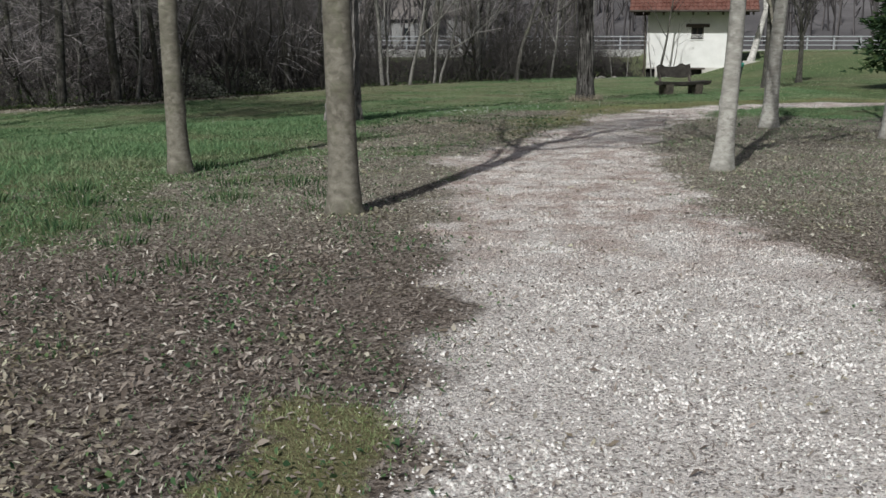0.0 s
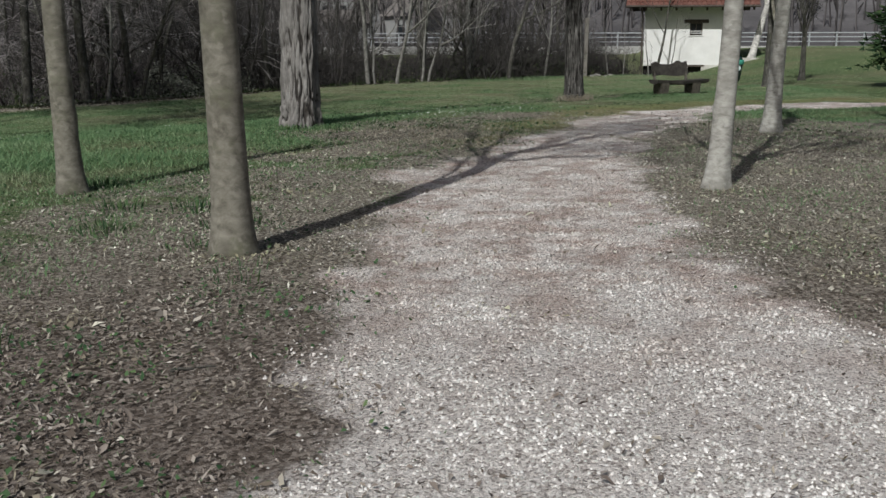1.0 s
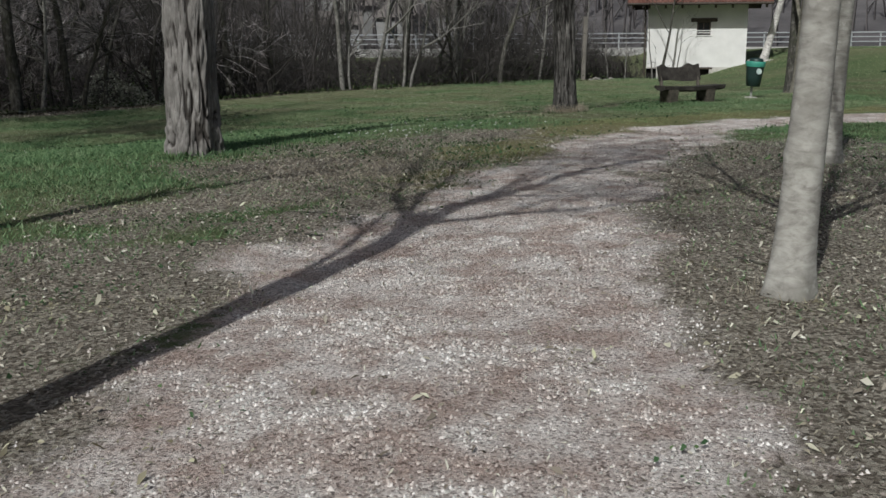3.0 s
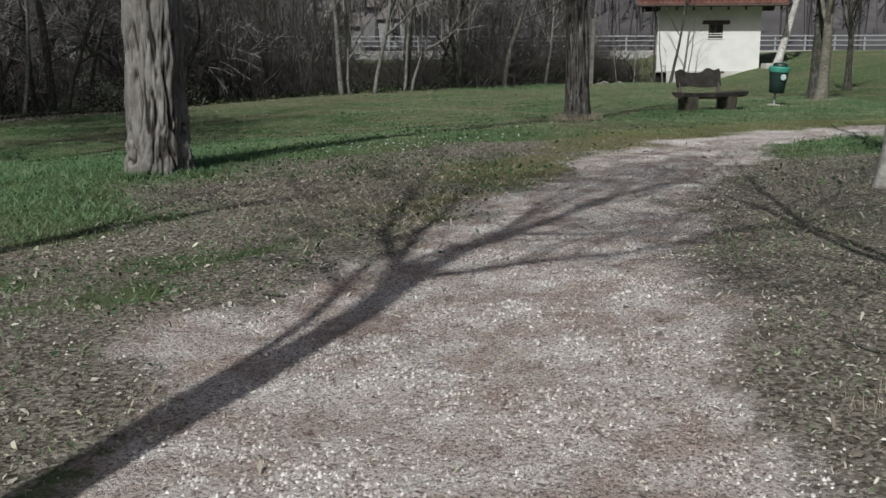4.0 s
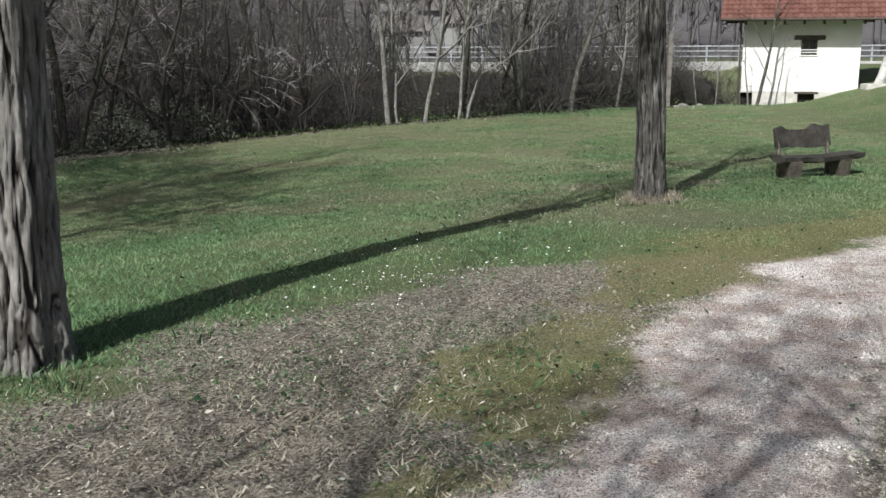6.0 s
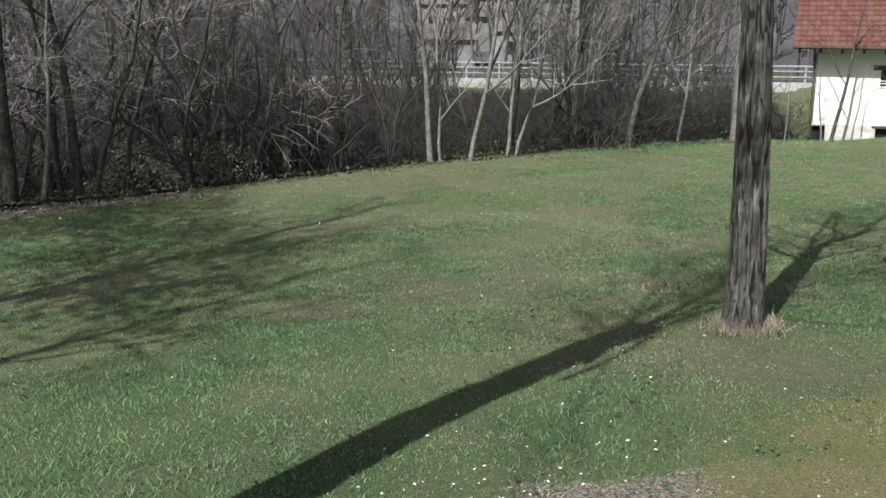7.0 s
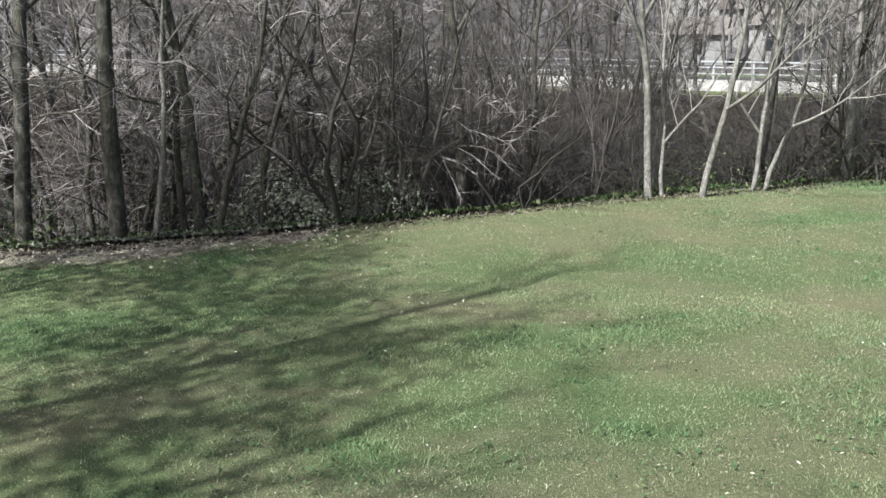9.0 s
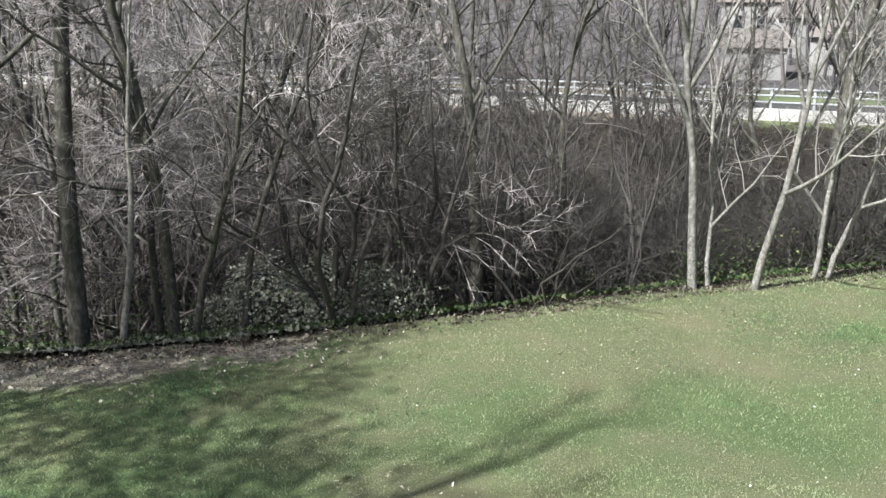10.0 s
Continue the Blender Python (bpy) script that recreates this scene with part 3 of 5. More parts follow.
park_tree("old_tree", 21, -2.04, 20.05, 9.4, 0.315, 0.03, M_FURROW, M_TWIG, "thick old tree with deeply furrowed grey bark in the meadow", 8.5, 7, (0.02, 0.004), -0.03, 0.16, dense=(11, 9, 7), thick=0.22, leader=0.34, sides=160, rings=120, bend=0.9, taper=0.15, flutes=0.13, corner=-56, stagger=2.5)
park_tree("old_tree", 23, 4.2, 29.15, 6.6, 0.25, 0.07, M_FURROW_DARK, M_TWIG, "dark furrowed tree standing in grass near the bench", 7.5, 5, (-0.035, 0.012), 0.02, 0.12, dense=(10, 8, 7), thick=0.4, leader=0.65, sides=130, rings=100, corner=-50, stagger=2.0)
park_tree("bench_tree", 25, 12.0, 36.3, 2.4, 0.16, 0.06, M_SMOOTH, M_TWIG, "grey forked tree in the grass beside the litter bin", 5.5, 3, (0.02, 0.0), 0.02)
park_tree("bench_tree", 26, 12.15, 37.3, 3.4, 0.17, 0.05, M_WOODBARK, M_TWIG_DARK, "dark slim tree close behind another trunk in the grass", 5.5, 3, (0.0, 0.0), 0.03)
park_tree("young_tree", 27, 15.6, 43.5, 2.1, 0.12, 0.05, M_WOODBARK, M_TWIG_DARK, "young dark tree with upswept bare branches on the lawn", 3.6, 6, (0.0, 0.0), 0.0)
park_tree("birch", 28, 18.75, 60.7, 3.4, 0.21, 0.05, M_BIRCH, M_TWIG, "white-barked birch behind the corner of the hut", 5.5, 3, (0.24, 0.0), 0.0)

# tall trees whose crowns shade the meadow from beside the way
shade = tree_meshes(61, 17.0, 0.17, M_WOODBARK, M_TWIG_DARK, count=(16, 8, 6), start=(0.5, 0.2, 0.2), ratio=(0.3, 0.45, 0.5), least=0.009)


def ivy_crown():
    rng = np.random.default_rng(62)
    v, f = [], []
    for _ in range(26):
        s = rng.uniform(0, 1)
        a, rr = rng.uniform(0, 6.28), 2.6 * rng.uniform(0.1, 1) * (1 - 0.5 * s)
        c = np.array((rr * math.cos(a), rr * math.sin(a), 9.5 + 6.5 * s))
        for _ in range(95):
            p = c + rng.normal(size=3) * (0.55, 0.55, 0.4)
            e1, e2 = unit(rng.normal(size=3)) * 0.09, unit(rng.normal(size=3)) * 0.08
            k = len(v)
            v += [p - e1, p - e2, p + e1, p + e2]
            f += [(k, k + 1, k + 2), (k, k + 2, k + 3)]
    return mesh_fast("ivy_leaves", np.array(v), np.array(f), M_IVY)


ivy_mesh = ivy_crown()
for x, y, turn, size in ((-11.4, 18.2, 0, 1.14), (-13.6, 21.0, 80, 1.16), (-15.4, 24.4, 200, 1.1), (-15.6, 29.0, 300, 1.05), (-18.8, 27.2, 120, 1.1)):
    t = set_tree("shade_tree", shade, x, y, turn, size, "tall bare tree with an ivy-grown crown at the meadow's side", "shade trees")
    part("ivy", ivy_mesh, t, "dark green ivy leaves")


# ---- the wood on the bank ----
def wood():
    rng = np.random.default_rng(77)
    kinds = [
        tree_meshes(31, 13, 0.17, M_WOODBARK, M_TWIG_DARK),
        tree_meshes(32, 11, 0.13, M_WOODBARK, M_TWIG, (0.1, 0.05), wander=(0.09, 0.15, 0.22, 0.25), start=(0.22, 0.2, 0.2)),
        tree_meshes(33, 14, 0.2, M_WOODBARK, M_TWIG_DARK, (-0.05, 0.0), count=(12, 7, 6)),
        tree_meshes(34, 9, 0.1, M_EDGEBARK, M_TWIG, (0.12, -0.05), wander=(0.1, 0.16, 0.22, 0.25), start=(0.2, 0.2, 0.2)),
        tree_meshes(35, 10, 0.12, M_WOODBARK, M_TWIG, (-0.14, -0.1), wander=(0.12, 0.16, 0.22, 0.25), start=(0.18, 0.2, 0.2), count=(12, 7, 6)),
    ]
    pale = [
        tree_meshes(41, 10.5, 0.105, M_EDGEBARK, M_TWIG_PALE, (0.02, 0), start=(0.3, 0.2, 0.2), count=(9, 6, 6), angle=((14, 36), (25, 60), (25, 65)), ratio=(0.5, 0.42, 0.5), thin=(0.74, 0.5, 0.55), wander=(0.08, 0.13, 0.2, 0.25)),
        tree_meshes(42, 9.5, 0.1, M_EDGEBARK, M_TWIG_PALE, (0.14, 0), start=(0.22, 0.2, 0.2), count=(8, 6, 6), angle=((16, 42), (25, 60), (25, 65)), ratio=(0.52, 0.42, 0.5), thin=(0.74, 0.5, 0.55), wander=(0.08, 0.13, 0.2, 0.25)),
        tree_meshes(43, 8.5, 0.085, M_EDGEBARK, M_TWIG_PALE, (0.1, 0.02), start=(0.2, 0.2, 0.2), count=(8, 6, 6), angle=((18, 45), (25, 60), (25, 65)), ratio=(0.5, 0.42, 0.5), thin=(0.74, 0.5, 0.55), wander=(0.08, 0.13, 0.2, 0.25)),
    ]
    veil = [tree_meshes(36 + k, 8.5 + k, 0.1, M_WOODBARK, M_TWIG_LILAC, (0.08 - 0.16 * k, -0.1), wander=(0.1, 0.16, 0.2, 0.25), start=(0.26, 0.2, 0.15), count=(15, 10, 10), rise=(0.03, 0.02, -0.07, -0.1), ratio=(0.4, 0.42, 0.7), angle=((40, 75), (25, 65), (20, 60)), least=0.005) for k in range(2)]
    for x, y, k, turn, size in ((-12.9, 42.6, 0, 0, 1.0), (-11.3, 43.2, 1, 120, 0.9), (-15.2, 41.9, 1, 220, 1.0), (-10.0, 46.6, 0, 200, 1.0), (-14.2, 43.8, 0, 80, 0.9), (-17.0, 42.4, 1, 20, 1.0)):
        set_tree("wood_tree", veil[k], x, y, turn, size, "bare tree with drooping veils of pale lilac-grey twigs", "trees of the wood")
    # the pale saplings along the grass
    for k, (x, y, turn, size) in enumerate(((-3.0, 49.6, 0, 1.1), (-2.7, 50.0, 140, 0.8), (-1.7, 50.1, 0, 1.0), (-0.5, 51.7, 0, 0.9), (-0.2, 52.1, 40, 0.75), (1.85, 55.1, 200, 1.3), (2.1, 55.6, 20, 0.8))):
        set_tree("edge_tree", pale[(0, 2, 1, 2, 1, 0, 2)[k]], x, y, turn, size, "slender pale-barked bare tree at the edge of the wood", "trees at the wood's edge")
    set_tree("edge_tree", kinds[1], 4.1, 55.4, 30, 1.0, "dark bare tree leaning out from the wood's edge", "trees at the wood's edge")
    set_tree("edge_tree", kinds[3], 6.3, 58.2, 0, 0.8, "thin bare tree leaning at the wood's edge", "trees at the wood's edge")
    for x, y, k, turn, size in ((-13.4, 40.7, 0, 0, 1.25), (-15.4, 39.9, 2, 190, 1.0), (-12.8, 41.2, 3, 60, 0.8), (-12.1, 42.0, 0, 120, 0.85), (-11.7, 42.1, 1, 330, 0.7),
                                (-18.2, 42.6, 2, 0, 0.9), (-19.6, 41.2, 3, 100, 1.0), (-7.3, 46.6, 2, 250, 0.8), (-6.0, 49.2, 4, 120, 0.9), (-9.0, 45.2, 4, 300, 0.8)):
        set_tree("wood_tree", kinds[k], x, y, turn, size, "dark bare tree at the front of the wooded bank", "trees of the wood")
    # the stand behind
    placed = []
    tries = 0
    while len(placed) < 62 and tries < 6000:
        tries += 1
        x = rng.uniform(-44, 11)
        d = 1.5 + 27 * rng.uniform(0, 1) ** 1.25
        y = float(wood_edge(x)) + d
        if y > 79 or any((x - a) ** 2 + (y - b) ** 2 < 4.5 for a, b in placed) or (x > -6.5 and x < 3.5 and d > 2 and rng.uniform() < 0.65):
            continue
        placed.append((x, y))
        set_tree("wood_tree", kinds[int((1, 3, 4, 1, 4, 0, 2)[int(rng.integers(0, 7))])], x, y, rng.uniform(0, 360), rng.uniform(0.75, 1.2), "bare leafless tree with a tangle of twigs in the wood", "trees of the wood")
    # slighter trees further back, down to the road
    back = [tree_meshes(81 + k, 9 + 2 * k, 0.12, M_WOODBARK, (M_TWIG_FAR, M_TWIG_DARK, M_TWIG_FAR)[k], sides=5, count=(9, 7, 6), start=(0.12, 0.2, 0.2), wander=(0.12, 0.2, 0.28, 0.3), least=0.013) for k in range(3)]
    n = 0
    while n < 104:
        x = rng.uniform(-62, 13)
        y = rng.uniform(max(float(wood_edge(x)) + 9, 52), 81.0) if n < 76 else rng.uniform(90.5, 98)
        u = 1.3 + 61 * (x - 1.3) / (y - 21)
        if (-7.5 < u < 1.5 or u > 10.5) and rng.uniform() < 0.88:
            continue
        n += 1
        set_tree("wood_tree", back[n % 3], x, y, rng.uniform(0, 360), rng.uniform(0.75, 1.15), "slight leafless tree deep in the wood", "trees of the wood")
    # thicket: many stems from one root, each stem a part with its twigs
    shrubs = []
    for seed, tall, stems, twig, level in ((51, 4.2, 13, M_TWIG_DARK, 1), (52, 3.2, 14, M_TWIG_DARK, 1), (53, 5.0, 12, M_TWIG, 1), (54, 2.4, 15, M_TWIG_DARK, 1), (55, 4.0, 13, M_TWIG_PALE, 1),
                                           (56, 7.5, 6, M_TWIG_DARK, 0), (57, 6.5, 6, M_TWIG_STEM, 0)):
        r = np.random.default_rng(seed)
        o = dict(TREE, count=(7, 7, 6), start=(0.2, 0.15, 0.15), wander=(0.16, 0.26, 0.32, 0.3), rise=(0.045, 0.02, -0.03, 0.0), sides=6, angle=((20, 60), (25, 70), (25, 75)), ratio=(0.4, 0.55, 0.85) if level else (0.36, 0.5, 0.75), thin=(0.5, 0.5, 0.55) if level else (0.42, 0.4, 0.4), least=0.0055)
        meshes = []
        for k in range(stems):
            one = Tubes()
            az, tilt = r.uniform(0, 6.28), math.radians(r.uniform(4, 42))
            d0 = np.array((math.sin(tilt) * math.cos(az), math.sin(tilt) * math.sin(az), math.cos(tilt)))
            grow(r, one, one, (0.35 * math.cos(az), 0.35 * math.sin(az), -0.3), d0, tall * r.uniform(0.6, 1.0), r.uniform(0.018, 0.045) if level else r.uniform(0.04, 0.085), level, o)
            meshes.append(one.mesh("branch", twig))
        shrubs.append(meshes)

    def shrub(k, x, y, turn, size, label):
        s = new("shrub")
        for me in shrubs[k]:
            part("branch", me, s)
        s.matrix_basis = pose(x, y, at(x, y), 0, 0, turn) @ Matrix.Diagonal((size, size, size, 1))
        tagged(s, label, "shrub", "thicket of the wood")
    n = 0
    while n < 88:
        x = rng.uniform(-28, 12.0)
        d = 0.8 + 22 * rng.uniform(0, 1) ** 1.35
        y = float(wood_edge(x)) + d
        if -3.2 < x < 2.4 and d < 2.2 or -16.5 < x < -9.0 and d < 5:
            continue
        n += 1
        shrub(((0, 1, 3, 0, 1, 0, 3, 0, 1, 3) if x > -10.4 else (0, 2, 0, 4, 1, 2, 0, 3, 1, 2))[int(rng.integers(0, 10))], x, y, rng.uniform(0, 360), rng.uniform(0.8, 1.35), "tangled leafless shrub in the thicket on the bank")
    for x, y, k, size in ((-13.6, 44.6, 2, 1.3), (-15.6, 43.0, 2, 1.3), (9.6, 61.5, 1, 1.0), (10.8, 62.5, 3, 1.1), (11.6, 64.0, 1, 1.0), (10.2, 65.0, 0, 0.8), (7.6, 60.4, 3, 0.9)):
        shrub(k, x, y, 40 * k, size, "large spreading bare shrub at the edge of the meadow")
    brush = []
    r = np.random.default_rng(58)
    o = dict(TREE, count=(5, 5, 5), start=(0.2, 0.15, 0.15), wander=(0.16, 0.26, 0.32, 0.3), rise=(0.045, 0.02, -0.03, 0.0), angle=((20, 60), (25, 70), (25, 75)), ratio=(0.4, 0.6, 0.9), least=0.008)
    for k in range(9):
        one = Tubes()
        az, tilt = r.uniform(0, 6.28), math.radians(r.uniform(4, 50))
        grow(r, one, one, (0.3 * math.cos(az), 0.3 * math.sin(az), -0.3), np.array((math.sin(tilt) * math.cos(az), math.sin(tilt) * math.sin(az), math.cos(tilt))), r.uniform(1.6, 3.4), r.uniform(0.02, 0.04), 1, o)
        # dark copy again: shade of the hollow is put into the brush colour
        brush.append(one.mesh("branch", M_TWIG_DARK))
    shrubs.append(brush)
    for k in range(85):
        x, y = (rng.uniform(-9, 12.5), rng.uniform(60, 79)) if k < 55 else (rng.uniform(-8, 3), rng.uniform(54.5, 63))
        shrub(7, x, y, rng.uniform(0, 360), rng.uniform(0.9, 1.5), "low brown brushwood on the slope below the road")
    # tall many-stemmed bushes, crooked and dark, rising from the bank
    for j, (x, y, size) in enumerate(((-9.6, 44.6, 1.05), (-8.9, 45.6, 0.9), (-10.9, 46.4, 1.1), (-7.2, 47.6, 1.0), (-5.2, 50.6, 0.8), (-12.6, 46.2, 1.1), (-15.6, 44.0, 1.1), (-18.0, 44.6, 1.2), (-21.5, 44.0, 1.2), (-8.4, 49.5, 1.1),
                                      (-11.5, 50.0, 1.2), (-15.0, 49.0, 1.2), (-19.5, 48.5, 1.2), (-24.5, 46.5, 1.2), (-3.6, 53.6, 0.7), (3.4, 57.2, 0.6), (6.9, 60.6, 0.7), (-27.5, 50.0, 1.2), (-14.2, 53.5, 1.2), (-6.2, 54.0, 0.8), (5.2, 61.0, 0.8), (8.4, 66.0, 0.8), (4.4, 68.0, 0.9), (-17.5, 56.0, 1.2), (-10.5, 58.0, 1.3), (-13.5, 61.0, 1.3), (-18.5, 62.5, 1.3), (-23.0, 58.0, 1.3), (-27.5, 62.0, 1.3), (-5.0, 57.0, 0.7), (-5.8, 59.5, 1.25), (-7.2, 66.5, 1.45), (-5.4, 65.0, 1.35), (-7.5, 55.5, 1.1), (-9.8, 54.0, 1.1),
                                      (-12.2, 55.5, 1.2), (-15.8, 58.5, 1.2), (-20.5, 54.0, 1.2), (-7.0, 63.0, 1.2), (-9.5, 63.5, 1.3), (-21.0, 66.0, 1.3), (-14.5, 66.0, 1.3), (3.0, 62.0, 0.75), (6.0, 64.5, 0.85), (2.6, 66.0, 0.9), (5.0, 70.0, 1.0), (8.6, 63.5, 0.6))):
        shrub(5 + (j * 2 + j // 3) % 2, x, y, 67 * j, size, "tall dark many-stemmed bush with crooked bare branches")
    # fallen wood
    for k, (x, y, z, ln, az, r0) in enumerate(((0.1, 55.6, 0.75, 3.2, 4, 0.06), (-1.2, 54.0, 0.5, 1.8, 60, 0.04), (-8.8, 46.5, 0.2, 2.2, 25, 0.05), (-11.5, 44.3, 0.1, 2.4, 160, 0.05), (8.2, 60.5, 0.0, 2.6, 20, 0.09))):
        tb = Tubes()
        a = math.radians(az)
        r = np.random.default_rng(90 + k)
        pts = [np.array((math.cos(a) * s * ln, math.sin(a) * s * ln, 0.12 * math.sin(s * 5) + 0.2 * s)) + r.normal(size=3) * 0.03 for s in np.linspace(-0.5, 0.5, 9)]
        tb.add(pts, np.linspace(r0, r0 * 0.5, 9), 7)
        tb.add([pts[5], pts[5] + np.array((0.1, -0.25, 0.35)), pts[5] + np.array((0.15, -0.4, 0.8))], (r0 * 0.5, r0 * 0.35, r0 * 0.15), 5)
        f = new("fallen_branch", tb.mesh("fallen_branch", M_EDGEBARK))
        f.matrix_basis = pose(x, y, at(x, y) + z * 0.25 + 0.05)
        tagged(f, "bleached fallen branch lying in the undergrowth", "branch", "fallen branches")


wood()


# ---- the hut ----
M_PLASTER = plain_material("white_plaster", (0.7, 0.695, 0.68), (0.84, 0.835, 0.82), 1.4, 0.9, bump=0.25)
M_PLINTH = plain_material("rough_plinth", (0.42, 0.4, 0.37), (0.66, 0.64, 0.6), 4.5, 0.95, bump=0.6)
M_TIMBER = plain_material("weathered_timber", (0.05, 0.04, 0.034), (0.12, 0.1, 0.085), 9, 0.85, bump=0.4)
# near-black colour that stands for the unlit inside of the cellar openings
M_DARK = plain_material("unlit_inside", (0.012, 0.011, 0.01), (0.025, 0.022, 0.02), 3)
M_GLASS = plain_material("window_glass", (0.02, 0.024, 0.028), (0.03, 0.035, 0.04), 2, 0.08, spec=0.6)
M_WHITEWOOD = plain_material("white_paint", (0.68, 0.68, 0.66), (0.8, 0.8, 0.78), 8, 0.6)
M_GALV = plain_material("galvanised_steel", (0.34, 0.36, 0.38), (0.5, 0.52, 0.54), 5, 0.55, 0.2)


def tile_material():
    g = Graph("roof_tile")
    c = g.ramp(g.each(), (0.0, (0.125, 0.052, 0.04)), (0.5, (0.15, 0.066, 0.052)), (1.0, (0.18, 0.086, 0.07)))
    c = g.mix(g.math("MULTIPLY", g.span(g.noise(6, 4, 0.65), 0.5, 0.7), 0.5), c, (0.2, 0.13, 0.1))
    g.bump(g.noise(60, 3, 0.6), 0.3, 0.01)
    return g.done(c, 0.85, spec=0.2)


M_TILE = tile_material()


def hut():
    x0, x1, y0, y1, t = 11.15, 15.72, 55.0, 60.0, 0.35
    base, eave, ridge = -1.2, 3.3, 5.1
    h = new("hut")
    h.matrix_basis = Matrix.Translation((12.58, 61.7, -0.28)) @ pose(0, 0, 0, 0, 0, -13) @ Matrix.Diagonal((1.15, 1.15, 1.15, 1)) @ Matrix.Translation((-x0, -y0, 0))

    def pierced(name, a, b, lo, hi, wa, wb, wlo, whi, ya, yb, material, label=""):
        """A wall in one piece with a rectangular opening through it."""
        bm = bmesh.new()
        rings = []
        for yy in (ya, yb):
            rings.append([[bm.verts.new((px, yy, pz)) for px, pz in q] for q in (((a, lo), (b, lo), (b, hi), (a, hi)), ((wa, wlo), (wb, wlo), (wb, whi), (wa, whi)))])
        for k in range(4):
            n = (k + 1) % 4
            for ring in rings:
                bm.faces.new((ring[0][k], ring[0][n], ring[1][n], ring[1][k]))
            for q in (0, 1):
                bm.faces.new((rings[0][q][k], rings[0][q][n], rings[1][q][n], rings[1][q][k]))
        part(name, bm_mesh(name, bm, material), h, label)

    pierced("wall", x0, x1, 0.2, eave, 13.43, 14.07, 1.68, 2.32, y0, y0 + t, M_PLASTER)
    part("wall", box("wall", (x0 + t, y1 - t, 0.2), (x1 - t, y1, eave), M_PLASTER), h)
    for xa in (x0, x1 - t):
        bm = bmesh.new()
        vs = [bm.verts.new((xx, yy, zz)) for xx in (xa, xa + t) for yy, zz in ((y0 + t, 0.2), (y1, 0.2), (y1, eave), ((y0 + y1) / 2, ridge - 0.25), (y0 + t, eave))]
        bm.faces.new(vs[:5]), bm.faces.new(vs[5:])
        for k in range(5):
            bm.faces.new((vs[k], vs[(k + 1) % 5], vs[(k + 1) % 5 + 5], vs[k + 5]))
        part("wall", bm_mesh("wall", bm, M_PLASTER), h)
    pierced("plinth", 11.62, x1 + 0.02, base, 0.2, 13.42, 14.08, -0.28, 0.12, y0 - 0.03, y0 + t, M_PLINTH, "rough whitewashed stone plinth")
    for lo, hi in (((x0 - 0.02, y0 - 0.03, 0.14), (11.62, y0 + t, 0.2)), ((x0 - 0.02, y0 + t, base), (x0 + t, y1, 0.2)), ((x1 - t, y0 + t, base), (x1 + 0.02, y1, 0.2))):
        part("plinth", box("plinth", lo, hi, M_PLINTH), h)
    part("cellar_door", box("cellar_door", (x0, y0 + 0.2, base), (11.62, y0 + 0.26, 0.14), M_DARK), h, "cellar doorway, its unlit inside a near-black panel")
    part("cellar_lintel", box("cellar_lintel", (13.28, y0 - 0.05, 0.1), (14.22, y0 + 0.2, 0.2), M_TIMBER, 0.012), h)
    part("cellar_window", box("cellar_window", (13.42, y0 + 0.22, -0.28), (14.08, y0 + 0.26, 0.12), M_DARK), h)
    part("lintel", box("lintel", (13.15, y0 - 0.07, 2.3), (14.36, y0 + 0.25, 2.48), M_TIMBER, 0.015), h, "dark timber lintel")
    w = part("window", box("window", (13.45, y0 + 0.2, 1.72), (14.05, y0 + 0.23, 2.3), M_GLASS), h)
    bm = bmesh.new()
    for a, b, c, d in ((13.43, 13.49, 1.68, 2.32), (14.01, 14.07, 1.68, 2.32), (13.49, 14.01, 2.26, 2.32), (13.49, 14.01, 1.68, 1.74), (13.73, 13.77, 1.74, 2.26)):
        box_bm(bm, (a, y0 + 0.15, c), (b, y0 + 0.2, d))
    part("window_frame", bm_mesh("window_frame", bm, M_TIMBER), w)
    for z in (1.78, 1.88):
        part("window_bar", box("window_bar", (13.43, y0 + 0.06, z), (14.07, y0 + 0.085, z + 0.035), M_WHITEWOOD), w, "white bar across the window")
    part("window_sill", box("window_sill", (13.38, y0 - 0.04, 1.64), (14.12, y0 + 0.15, 1.69), M_WHITEWOOD, 0.008), w)
    # roof: deck, rafters, fascia, tiles
    mid = (y0 + y1) / 2
    front, back = y0 - 1.0, y1 + 1.0
    za = 3.15
    slope = math.atan2(ridge - za, mid - front)
    run = math.hypot(ridge - za, mid - front)
    rx0, rx1 = 10.22, 16.75
    bm = bmesh.new()
    for ya, sgn in ((front, 1), (back, -1)):
        q = [(rx0, ya, za), (rx1, ya, za), (rx1, mid, ridge), (rx0, mid, ridge)]
        top = [bm.verts.new(p) for p in q]
        low = [bm.verts.new((p[0], p[1], p[2] - 0.09)) for p in q]
        bm.faces.new(top), bm.faces.new(low)
        for k in range(4):
            bm.faces.new((top[k], top[(k + 1) % 4], low[(k + 1) % 4], low[k]))
    roof = part("roof", bm_mesh("roof", bm, M_TIMBER), h, "timber roof deck under clay tiles")
    vs = [(xx, yy, zz) for xx in (-0.05, 0.05) for yy, zz in ((front + 0.08, za - 0.1), (front + 0.08, za - 0.24), (y0 - 0.01, za + 1.05 * math.tan(slope) - 0.26), (y0 - 0.01, za + 1.05 * math.tan(slope) - 0.1))]
    beam = mesh_of("rafter", vs, [(0, 1, 2, 3), (7, 6, 5, 4), (0, 4, 5, 1), (1, 5, 6, 2), (2, 6, 7, 3), (3, 7, 4, 0)], M_TIMBER)
